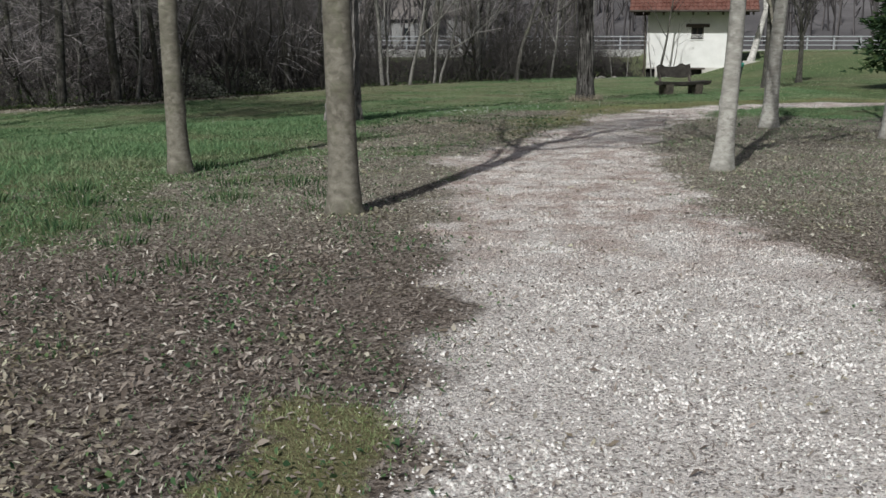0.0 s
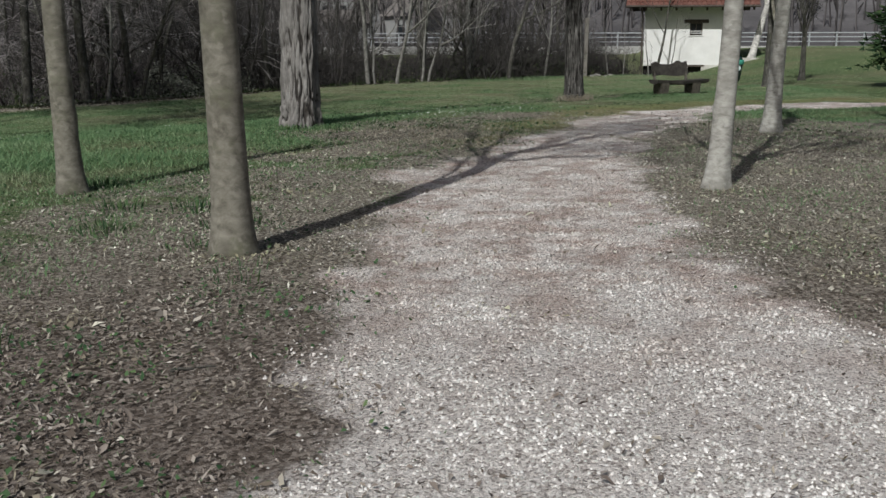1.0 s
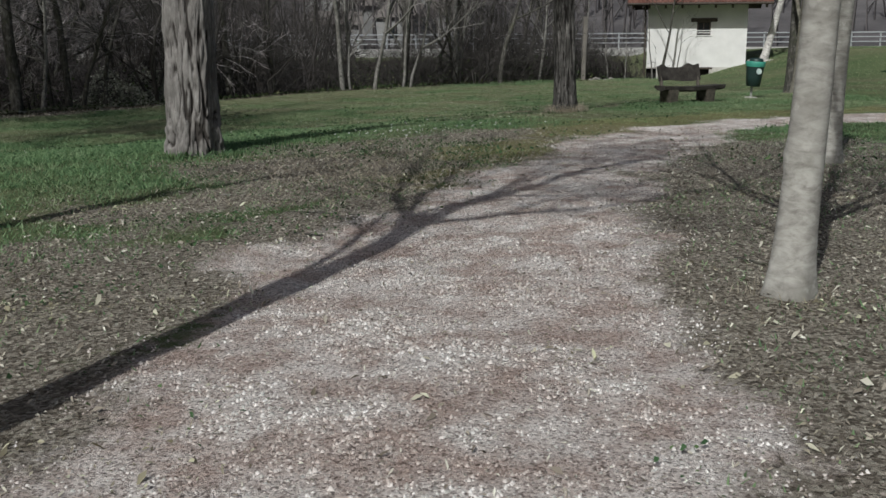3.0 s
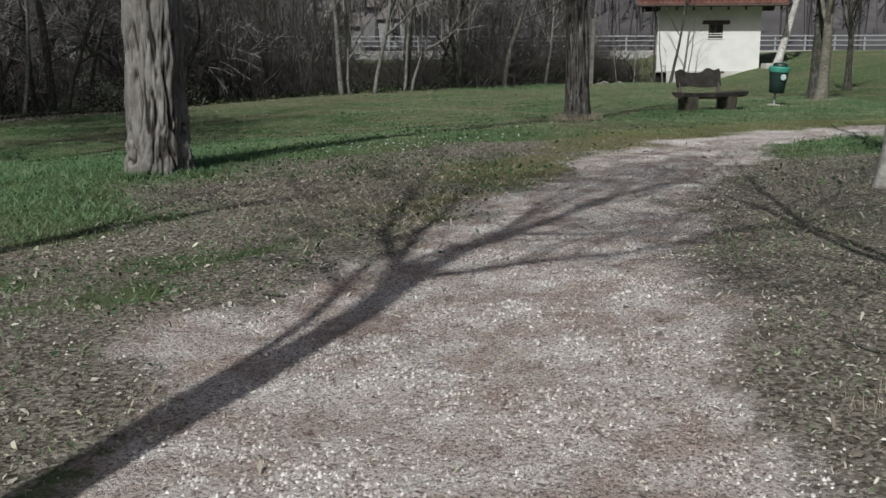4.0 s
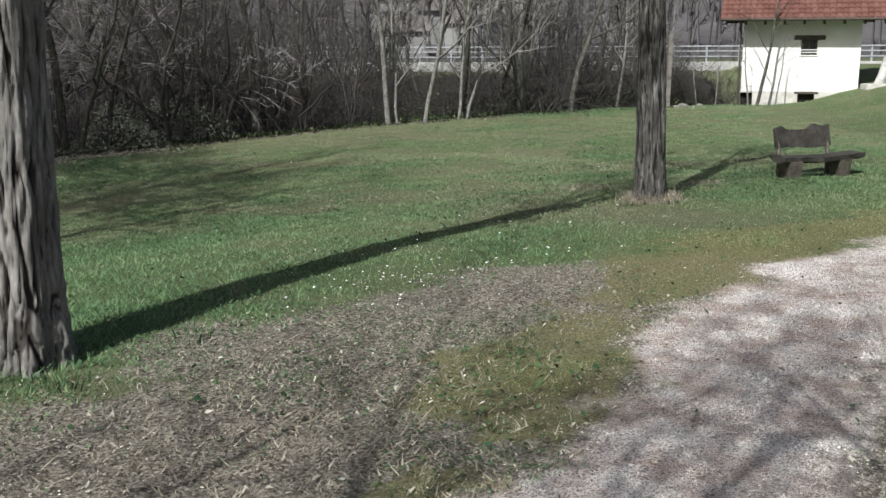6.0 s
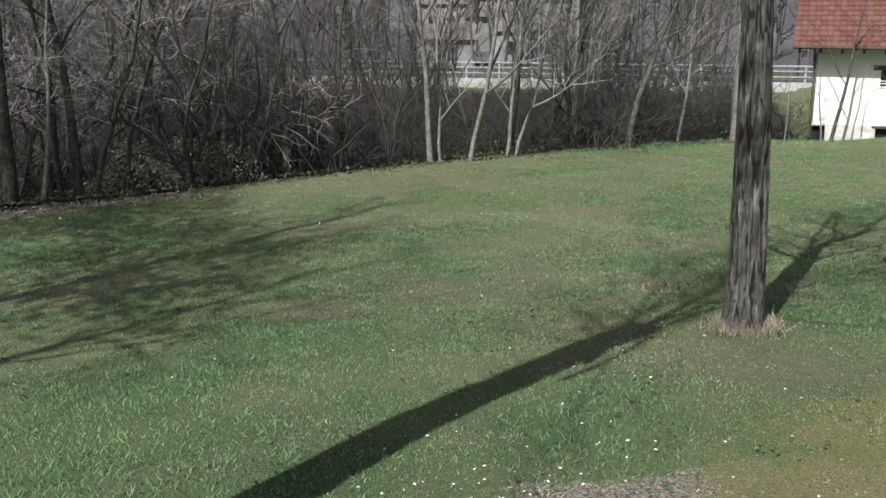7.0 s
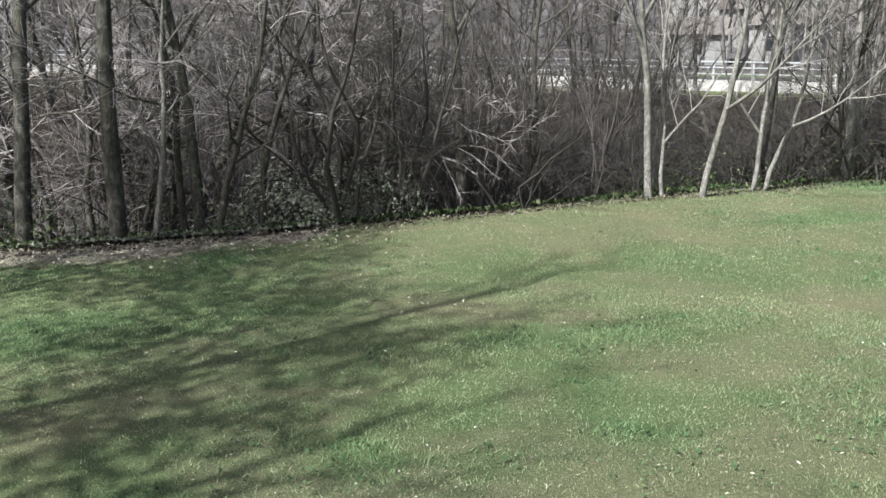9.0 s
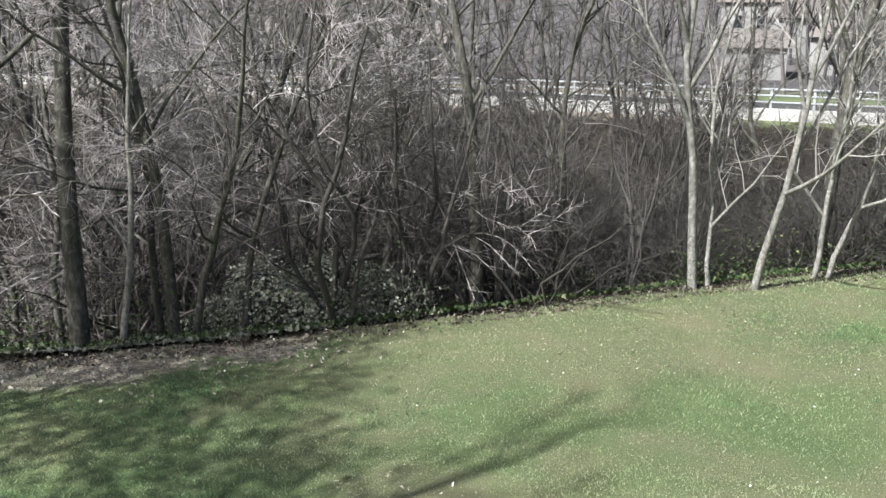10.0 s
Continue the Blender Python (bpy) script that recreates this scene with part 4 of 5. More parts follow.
    for x in np.arange(rx0 + 0.25, rx1, 0.75):
        part("rafter", beam, roof, m=Matrix.Translation((x, 0, 0)))
    tb = Tubes()
    tb.add([(rx0, front - 0.06, za - 0.02), (rx1, front - 0.06, za - 0.05)], (0.06, 0.06), 8)
    part("gutter", tb.mesh("gutter", M_TIMBER), roof)
    tb = Tubes()
    tb.add([(11.0, front - 0.02, za - 0.08), (11.02, y0 - 0.1, 2.8), (11.05, y0 - 0.09, 2.6), (11.05, y0 - 0.09, -0.2)], (0.045,) * 4, 8)
    part("downpipe", tb.mesh("downpipe", M_TIMBER), roof, "dark downpipe at the corner")
    # tiles share one mesh: a curved clay pan
    def pan(wide, long):
        v, f = [], []
        for yy in (0, long):
            for k in range(5):
                a = k / 4
                v.append(((a - 0.5) * wide, yy, 0.045 * math.sin(a * math.pi) + 0.03 - 0.018 * (yy > 0)))
            v.append((0.5 * wide, yy, 0.0))
            v.append((-0.5 * wide, yy, 0.0))
        for k in range(4):
            f.append((k, k + 1, k + 8, k + 7))
        f.append((0, 1, 2, 3, 4, 5, 6))
        f.append((4, 5, 12, 11)), f.append((6, 0, 7, 13))
        return v, f
    cols, rows = 28, 10
    wide, long = (rx1 - rx0) / cols, run / rows
    v, f = pan(wide * 0.98, long * 1.12)
    tile = mesh_of("tile", v, f, M_TILE)
    rng = random.Random(5)
    for c in range(cols):
        for r in range(rows):
            s = r * long - 0.06
            ob = part("tile", tile, roof)
            ob.matrix_basis = Matrix.Translation((rx0 + (c + 0.5) * wide + rng.uniform(-0.006, 0.006), front + s * math.cos(slope), za + 0.005 + s * math.sin(slope))) @ pose(0, 0, 0, math.degrees(slope) - 1.2, rng.uniform(-1, 1), rng.uniform(-1, 1))
    vs, fs = [], []
    for c in range(cols):
        for r in range(rows):
            m = Matrix.Translation((rx0 + (c + 0.5) * wide, back - (r * long - 0.06) * math.cos(slope), za + 0.005 + (r * long - 0.06) * math.sin(slope))) @ pose(0, 0, 0, 0, 0, 180) @ pose(0, 0, 0, math.degrees(slope) - 1.2)
            k = len(vs)
            vs += [tuple(m @ Vector(p)) for p in v]
            fs += [tuple(i + k for i in q) for q in f]
    tagged(part("back_tiles", mesh_of("back_tiles", vs, fs, M_TILE), roof), kind="stuff")
    tb = Tubes()
    tb.add([(0, mid, ridge + 0.02), (0.03, mid, ridge + 0.02), (0.38, mid, ridge + 0.02)], (0.14, 0.145, 0.12), 10)
    cap = tb.mesh("ridge_tile", M_TILE)
    for x in np.arange(rx0, rx1 - 0.2, 0.36):
        part("ridge_tile", cap, roof, m=Matrix.Translation((x, 0, 0)))
    tagged(h, "small white plastered hut with a red clay tile roof", "hut")
    # step beside the hut
    tagged(new("stone_step", box("stone_step", (17.7, 59.3, at(18.2, 59.8) - 0.3), (19.3, 60.2, at(18.2, 59.8) + 0.14), M_PLINTH, 0.03)), "low pale stone step at the hut's corner", "step")


hut()

# thin saplings before the hut
sap = tree_meshes(71, 5.6, 0.085, M_WOODBARK, M_TWIG_DARK, (0.2, 0), count=(5, 4, 4), start=(0.4, 0.3, 0.3), wander=(0.04, 0.15, 0.2, 0.25))
thin = tree_meshes(72, 4.0, 0.05, M_EDGEBARK, M_TWIG, (0.22, 0), count=(5, 4, 4), start=(0.45, 0.3, 0.3), wander=(0.05, 0.15, 0.2, 0.25))
for mesh, x, y, turn, size in ((sap, 12.9, 59.8, 0, 1.05), (thin, 13.75, 59.8, 0, 0.85), (thin, 12.5, 59.4, 170, 0.9), (thin, 11.2, 60.6, 80, 0.8), (thin, 10.4, 60.9, 200, 0.8)):
    set_tree("sapling", mesh, x, y, turn, size, "thin leafless sapling in front of the white hut", "saplings by the hut")


# ---- bench, bin, post ----
M_BENCH = plain_material("weathered_bench_wood", (0.03, 0.027, 0.024), (0.085, 0.076, 0.067), 7, 0.9, bump=0.5)
M_BENCHLEG = plain_material("pale_cut_wood", (0.06, 0.052, 0.045), (0.22, 0.195, 0.165), 8, 0.9, bump=0.4)


def bench(x, y, turn):
    b = new("bench")
    rng = random.Random(3)
    # half-log seat
    n, verts, faces = 22, [], []
    for k in range(n + 1):
        s = k / n
        xx = (s - 0.5) * 2.0
        wv = 0.03 * math.sin(s * 9) + 0.02 * math.sin(s * 21 + 1)
        sag = -0.035 * math.sin(s * math.pi)
        prof = [(-0.24 + wv, 0.46), (0.2 + wv * 0.5, 0.46), (0.22 + wv * 0.5, 0.42), (0.1, 0.34), (-0.08, 0.325), (-0.22 + wv, 0.37)]
        for yy, zz in prof:
            verts.append((xx, yy, zz + sag + rng.uniform(-0.006, 0.006)))
    for k in range(n):
        for j in range(6):
            faces.append((k * 6 + j, k * 6 + (j + 1) % 6, k * 6 + 6 + (j + 1) % 6, k * 6 + 6 + j))
    faces += [tuple(range(5, -1, -1)), tuple(range(n * 6, n * 6 + 6))]
    part("seat", mesh_of("seat", verts, faces, M_BENCH), b)
    # backrest plank with a wavy upper edge
    verts, faces = [], []
    n = 30
    for k in range(n + 1):
        s = k / n
        xx = -0.76 + 1.36 * s
        top = 0.93 + 0.07 * math.exp(-((s - 0.12) / 0.07) ** 2) - 0.03 * math.sin(s * 3.1) + 0.1 * math.exp(-((s - 0.74) / 0.1) ** 2) + 0.06 * (s > 0.8) * (s - 0.8) / 0.2
        low = 0.56 + 0.02 * math.sin(s * 7)
        for yy, zz in ((0.30, low), (0.36, low), (0.36 + 0.1, top), (0.30 + 0.1, top)):
            verts.append((xx, yy, zz))
    for k in range(n):
        for j in range(4):
            faces.append((k * 4 + j, k * 4 + (j + 1) % 4, k * 4 + 4 + (j + 1) % 4, k * 4 + 4 + j))
    faces += [(3, 2, 1, 0), tuple(range(n * 4, n * 4 + 4))]
    part("backrest", mesh_of("backrest", verts, faces, M_BENCH), b)
    for xx in (-0.7, 0.52):
        tb = Tubes()
        tb.add([(xx, 0.27, -0.1), (xx, 0.29, 0.4), (xx, 0.38, 0.72)], (0.05, 0.048, 0.04), 7)
        part("back_post", tb.mesh("back_post", M_BENCHLEG), b)
    for xx in (-0.7, 0.52):
        bm = bmesh.new()
        vs = []
        for a in (-0.15, 0.15):
            for yy, zz in ((-0.24, 0.36), (0.2, 0.36), (0.14, -0.15), (-0.08, -0.15)):
                vs.append(bm.verts.new((xx + a * (1.0 if zz > 0 else 0.75) + (0.12 if zz < 0 else 0), yy, zz)))
        for f in ((0, 1, 2, 3), (7, 6, 5, 4), (0, 4, 5, 1), (1, 5, 6, 2), (2, 6, 7, 3), (3, 7, 4, 0)):
            bm.faces.new([vs[i] for i in f])
        bmesh.ops.bevel(bm, geom=list(bm.edges), offset=0.02, segments=2, affect="EDGES")
        part("support", bm_mesh("support", bm, M_BENCHLEG), b, "pale cut log support")
    b.matrix_basis = pose(x, y, at(x, y), 0, 0, turn)
    tagged(b, "rustic dark wooden bench with a wavy plank back in the grass", "bench")


bench(7.82, 32.3, 27)


def litter_bin(x, y):
    M_BIN = plain_material("bin_plastic", (0.012, 0.03, 0.028), (0.025, 0.05, 0.045), 5, 0.45, spec=0.5)
    M_BAG = plain_material("bag_plastic", (0.05, 0.3, 0.22), (0.1, 0.42, 0.32), 9, 0.4, spec=0.5, bump=0.6)
    M_POST = plain_material("bin_post", (0.3, 0.31, 0.3), (0.5, 0.5, 0.48), 9, 0.6, 0.3)
    M_BADGE = plain_material("bin_badge", (0.5, 0.62, 0.6), (0.66, 0.75, 0.72), 9, 0.5)
    b = new("litter_bin")
    tb = Tubes()
    tb.add([(0, 0, z) for z in (0.32, 0.34, 0.6, 0.9, 0.98)], (0.15, 0.19, 0.215, 0.245, 0.25), 24)
    tb.add([(0, 0, z) for z in (0.975, 0.98, 0.9)], (0.25, 0.225, 0.2), 24)
    tb.add([(0, 0, 0.33), (0, 0, 0.321)], (0.15, 0.001), 24)
    part("body", tb.mesh("body", M_BIN), b, "dark green plastic bin body")
    tb = Tubes()
    tb.add([(0, 0, z) for z in (0.86, 0.9, 0.96, 1.0, 0.98, 0.8)], (0.252, 0.262, 0.268, 0.262, 0.23, 0.2), 24)
    part("bag", tb.mesh("bag", M_BAG), b, "green bag folded over the rim")
    tb = Tubes()
    tb.add([(0.05, 0.06, 1.0), (0.05, 0.06, 1.06), (0.05, 0.06, 1.09), (0.05, 0.06, 1.1)], (0.19, 0.185, 0.13, 0.01), 20)
    part("lid", tb.mesh("lid", M_BIN), b)
    tb = Tubes()
    tb.add([(0, -0.236, 0.74), (0, -0.245, 0.741)], (0.08, 0.078), 18)
    tb.add([(0, -0.245, 0.741), (0, -0.246, 0.7411)], (0.078, 0.001), 18)
    part("badge", tb.mesh("badge", M_BADGE), b, "round pale badge")
    tb = Tubes()
    tb.add([(0, 0.05, -0.1), (0, 0.05, 0.33)], (0.03, 0.03), 10)
    part("post", tb.mesh("post", M_POST), b)
    part("foot", box("foot", (-0.14, -0.06, -0.05), (0.16, 0.16, 0.03), M_PLINTH, 0.02), b, "pale concrete foot")
    b.matrix_basis = pose(x, y, at(x, y), 2, 3, 12)
    tagged(b, "dark green litter bin with a bag on a grassy post", "litter bin")


litter_bin(9.95, 34.0)

M_CONCRETE = plain_material("concrete", (0.36, 0.355, 0.345), (0.52, 0.515, 0.5), 1.2, 0.9, bump=0.3)
post = new("concrete_post", box("concrete_post", (-0.1, -0.1, -0.4), (0.1, 0.1, 3.3), plain_material("old_concrete", (0.17, 0.155, 0.14), (0.28, 0.26, 0.235), 3, 0.9, bump=0.3), 0.02))
post.matrix_basis = pose(8.75, 59.3, at(8.75, 59.3), 0, 1, 10)
tagged(post, "grey concrete post standing at the end of the meadow", "post")


# ---- road, wall and guard rail beyond the wood ----
M_ASPHALT = plain_material("asphalt", (0.045, 0.045, 0.046), (0.075, 0.074, 0.072), 2, 0.9, bump=0.3)
tagged(new("road", box("road", (-160, 82.6, 0.2), (160, 89.5, 0.72), M_ASPHALT)), "grey asphalt road on an embankment", "road", kind="structure")
tagged(new("wall_road", box("wall_road", (-160, 82.2, -2.8), (160, 82.6, 0.86), M_CONCRETE, 0.03)), "pale concrete retaining wall along the road", "wall", kind="structure")


def guard_rail():
    g = new("guard_rail")
    p = box("post", (-0.06, -0.05, 0.0), (0.06, 0.05, 1.12), M_GALV, 0.01)
    for k in range(56):
        part("post", p, g, m=Matrix.Translation((-58 + 2.2 * k, 82.4, 0.85)))
    for z, t in ((1.05, 0.1), (0.72, 0.09), (0.36, 0.09)):
        part("rail", box("rail", (-59, 82.28, 0.85 + z - t / 2), (65, 82.35, 0.85 + z + t / 2), M_GALV, 0.02), g)
    tagged(g, "pale metal guard rail along the road wall", "guard rail")


guard_rail()


# ---- distance: village houses and woods on the hillside ----
def far_house(k, x, y, w, d, hh, turn, wall, roofing):
    h = new("village_house")
    z = at(x, y)
    bm = bmesh.new()
    box_bm(bm, (-w / 2, -d / 2, -2.5), (w / 2, d / 2, hh))
    part("wall", bm_mesh("wall", bm, wall), h)
    bm = bmesh.new()
    q = [(-w / 2 - 0.4, -d / 2 - 0.5, hh), (w / 2 + 0.4, -d / 2 - 0.5, hh), (w / 2 + 0.4, d / 2 + 0.5, hh), (-w / 2 - 0.4, d / 2 + 0.5, hh), (-w / 2 - 0.4, 0, hh + d * 0.3), (w / 2 + 0.4, 0, hh + d * 0.3)]
    v = [bm.verts.new(p) for p in q]
    for f in ((0, 1, 5, 4), (2, 3, 4, 5), (0, 4, 3), (1, 2, 5), (0, 3, 2, 1)):
        bm.faces.new([v[i] for i in f])
    part("roof", bm_mesh("roof", bm, roofing), h)
    win = box("window", (-0.5, -0.06, 0), (0.5, 0.02, 1.3), M_GLASS)
    for row in range(max(1, int(hh / 2.9))):
        for c in range(int(w / 2.6)):
            part("window", win, h, m=Matrix.Translation(((c + 0.5 - int(w / 2.6) / 2) * 2.6, -d / 2, 0.9 + row * 2.8)))
    h.matrix_basis = pose(x, y, z, 0, 0, turn)
    tagged(h, "pale village house with a tiled roof on the far slope", "house", "village houses")


M_FARROOF = plain_material("far_roof", (0.12, 0.107, 0.1), (0.2, 0.182, 0.17), 1)
M_FARWALL = plain_material("far_wall", (0.17, 0.17, 0.17), (0.3, 0.3, 0.297), 0.7)
for k, (x, y, w, d, hh, turn) in enumerate(((-10.5, 116, 5, 5, 2.6, 8), (-3.0, 121, 5, 5, 3.2, -32), (-6.5, 134, 7, 6, 3.4, 24), (2.5, 130, 5, 5, 3.0, 34), (-41, 112, 6, 6, 2.6, 15), (-60, 116, 6, 6, 3.0, -12), (-13, 142, 7, 7, 3.6, -20), (0, 146, 7, 6, 3.6, 10))):
    far_house(k, x, y, w, d, hh, turn, M_FARWALL, M_FARROOF)


def far_woods():
    rng = np.random.default_rng(8)
    tb = Tubes()
    n = 0
    while n < 1250:
        y = rng.uniform(92, 235)
        x = rng.uniform(-1, 1) * (35 + 0.75 * y) - 0.12 * y
        if -18 < x < 9 and y < 134 or 22 > abs(x + 48) and y < 122:
            if rng.uniform() < 0.4:
                continue
        n += 1
        z, tall = at(x, y), rng.uniform(6, 11)
        tb.add([(x, y, z - 0.3), (x + rng.normal() * 0.3, y, z + tall * 0.5), (x + rng.normal() * 0.5, y, z + tall)], (0.17, 0.12, 0.03), 3)
        for _ in range(9):
            s = rng.uniform(0.3, 0.95)
            a, ln = rng.uniform(0, 6.28), tall * rng.uniform(0.15, 0.32)
            p = np.array((x, y, z + tall * s))
            tb.add([p, p + np.array((math.cos(a) * 0.6, math.sin(a) * 0.6, 0.9)) * ln], (0.1, 0.04), 3)
    tagged(new("hillside_wood", tb.mesh("hillside_wood", M_TWIG_FAR, False)), "distant bare woodland on the hillside", "woodland", kind="stuff")


far_woods()


# ---- conifer on the lawn ----
def conifer(x, y, tall, wide):
    t = new("conifer")
    tb = Tubes()
    tb.add([(0, 0, -0.2), (0, 0, tall * 0.5), (0, 0, tall)], (0.14, 0.09, 0.01), 8)
    part("trunk", tb.mesh("trunk", M_WOODBARK), t)
    rng = np.random.default_rng(4)
    v, f = [], []
    for _ in range(5200):
        s = rng.uniform(0.02, 1) ** 0.8
        r = wide * (1 - s) ** 0.75 * rng.uniform(0.25, 1.05) * (0.85 + 0.2 * math.sin(s * 40))
        a = rng.uniform(0, 6.283)
        p = np.array((r * math.cos(a), r * math.sin(a), 0.35 + s * (tall - 0.3)))
        out = unit(np.array((math.cos(a), math.sin(a), rng.uniform(-0.3, 0.5))) + rng.normal(size=3) * 0.35)
        sd = unit(np.cross(out, rng.normal(size=3))) * rng.uniform(0.035, 0.08)
        ln = rng.uniform(0.18, 0.4)
        k = len(v)
        v += [p - sd, p + sd, p + out * ln]
        f.append((k, k + 1, k + 2))
    part("crown", mesh_fast("crown", np.array(v), np.array(f), M_NEEDLE), t)
    t.matrix_basis = pose(x, y, at(x, y))
    tagged(t, "dark green conifer standing on the lawn", "tree")


conifer(16.3, 35.0, 6.0, 2.0)


# ---- grass, leaves, gravel, flowers ----
def blades(name, x, y, tall, wide, lean, rng, material, label):
    z = height(x, y)
    n = len(x)
    a = rng.uniform(0, 2 * math.pi, n)
    b = rng.uniform(0, 2 * math.pi, n)
    wx, wy = np.cos(a) * wide, np.sin(a) * wide
    lx, ly = np.cos(b) * lean * tall, np.sin(b) * lean * tall
    v = np.empty((n, 3, 3))
    v[:, 0] = np.stack([x - wx, y - wy, z - 0.012], 1)
    v[:, 1] = np.stack([x + wx, y + wy, z - 0.012], 1)
    v[:, 2] = np.stack([x + lx, y + ly, z + tall], 1)
    f = np.arange(3 * n).reshape(-1, 3)
    me = mesh_fast(name, v.reshape(-1, 3), f, material)
    for key, value in zip(("dry", "lush"), worn_grass(x, y)):
        me.attributes.new(key, "FLOAT", "POINT").data.foreach_set("value", np.repeat(value, 3).astype(np.float32))
    return tagged(new(name, me), label, "grass", kind="stuff")


def clumpy(rng, x, y, size):
    return 0.5 + 0.5 * np.sin(x / size * 2.1 + 1.3 * np.sin(y / size * 1.7)) * np.sin(y / size * 1.9 + 1.1 * np.sin(x / size * 1.3 + 2))


def lawn():
    rng = np.random.default_rng(15)
    xs, ys = [], []
    # density falls with distance along the walk
    for n, x0, x1, y0, y1 in ((230000, -7, 9, 2.5, 22), (420000, -15, 13, 20, 40), (260000, -18, 13, 38, 60), (70000, 9, 34, 24, 66), (30000, -1.3, 0.3, 2.4, 4.8)):
        xs.append(rng.uniform(x0, x1, n))
        ys.append(rng.uniform(y0, y1, n))
    x, y = np.concatenate(xs), np.concatenate(ys)
    gravel, litter_, moss, wood_, far = covers(x, y)
    keep = np.clip(1 - gravel * 1.25, 0, 1) * (1 - litter_ * (0.96 - 0.3 * ss(0.6, 0.95, clumpy(rng, x, y, 1.1)))) * (1 - 0.8 * wood_)
    keep = np.maximum(keep, (0.35 + 0.5 * (y < 6)) * moss * (1 - gravel))
    keep = keep * (0.55 + 0.45 * clumpy(rng, x, y, 0.9))
    hutclear = (x > 12.4) & (x < 19) & (y > 61.4)
    ok = (rng.uniform(size=len(x)) < keep) & ~hutclear
    x, y, moss = x[ok], y[ok], moss[ok]
    dist = np.hypot(x - 1.2, np.clip(y, 0, 60) - np.clip(y - 12, 0, 26))
    tall = rng.uniform(0.02, 0.07, len(x)) * (1 - 0.4 * ss(17, 26, y)) * (0.4 + 0.7 * clumpy(rng, x, y, 1.7) + 0.6 * clumpy(rng, y, x, 0.31)) * (1 - 0.65 * litter_[ok]) * (1 - 0.45 * moss)
    bleached, rich = worn_grass(x, y)
    tall = tall * (1 - 0.45 * bleached + 0.45 * rich * (1 - litter_[ok]))
    dd = y - wood_edge(x)
    tall = tall * (1 + 1.3 * np.exp(-((dd + 0.4) / 0.9) ** 2) * (x > -6))
    wide = rng.uniform(0.0035, 0.0075, len(x)) * (1 + dist / 22)
    lean = rng.uniform(0.3, 1.9, len(x))
    gold = moss + rng.normal(0, 0.15, len(x)) > 0.42
    for pick, name, material, label in ((~gold, "meadow_grass", M_GRASS, "short green spring grass with straw-coloured blades"), (gold, "mossy_grass", M_MOSSY, "yellowish mossy grass along the edge of the path")):
        blades(name, x[pick], y[pick], tall[pick], wide[pick], lean[pick], rng, material, label)


def flat_pieces(name, x, y, size, rng, material, label, category, tilt=0.5, lift=0.01, aspect=0.55):
    """Small folded leaves lying on the ground."""
    n = len(x)
    z = height(x, y) + lift + rng.uniform(0, 0.012, n)
    a = rng.uniform(0, 2 * math.pi, n)
    e1 = np.stack([np.cos(a), np.sin(a), rng.normal(0, tilt * 0.5, n)], 1)
    e2 = np.stack([-np.sin(a), np.cos(a), rng.normal(0, tilt * 0.7, n)], 1)
    c = np.stack([x, y, z], 1)
    s = size[:, None]
    up = np.array((0, 0, 1.0)) * s * rng.uniform(0.05, 0.4, n)[:, None]
    v = np.empty((n, 4, 3))
    v[:, 0], v[:, 2] = c - e1 * s, c + e1 * s
    wide = (aspect * rng.uniform(0.45, 1.25, (2, n)))[..., None]
    slip = rng.uniform(-0.55, 0.55, (2, n))[..., None]
    v[:, 1], v[:, 3] = c + e1 * s * slip[0] - e2 * s * wide[0] + up, c + e1 * s * slip[1] + e2 * s * wide[1] + up * 0.6
    k = 4 * np.arange(n)[:, None]
    f = np.concatenate([k + np.array((0, 1, 2)), k + np.array((0, 2, 3))], 1).reshape(-1, 3)
    return tagged(new(name, mesh_fast(name, v.reshape(-1, 3), f, material)), label, category, kind="stuff")


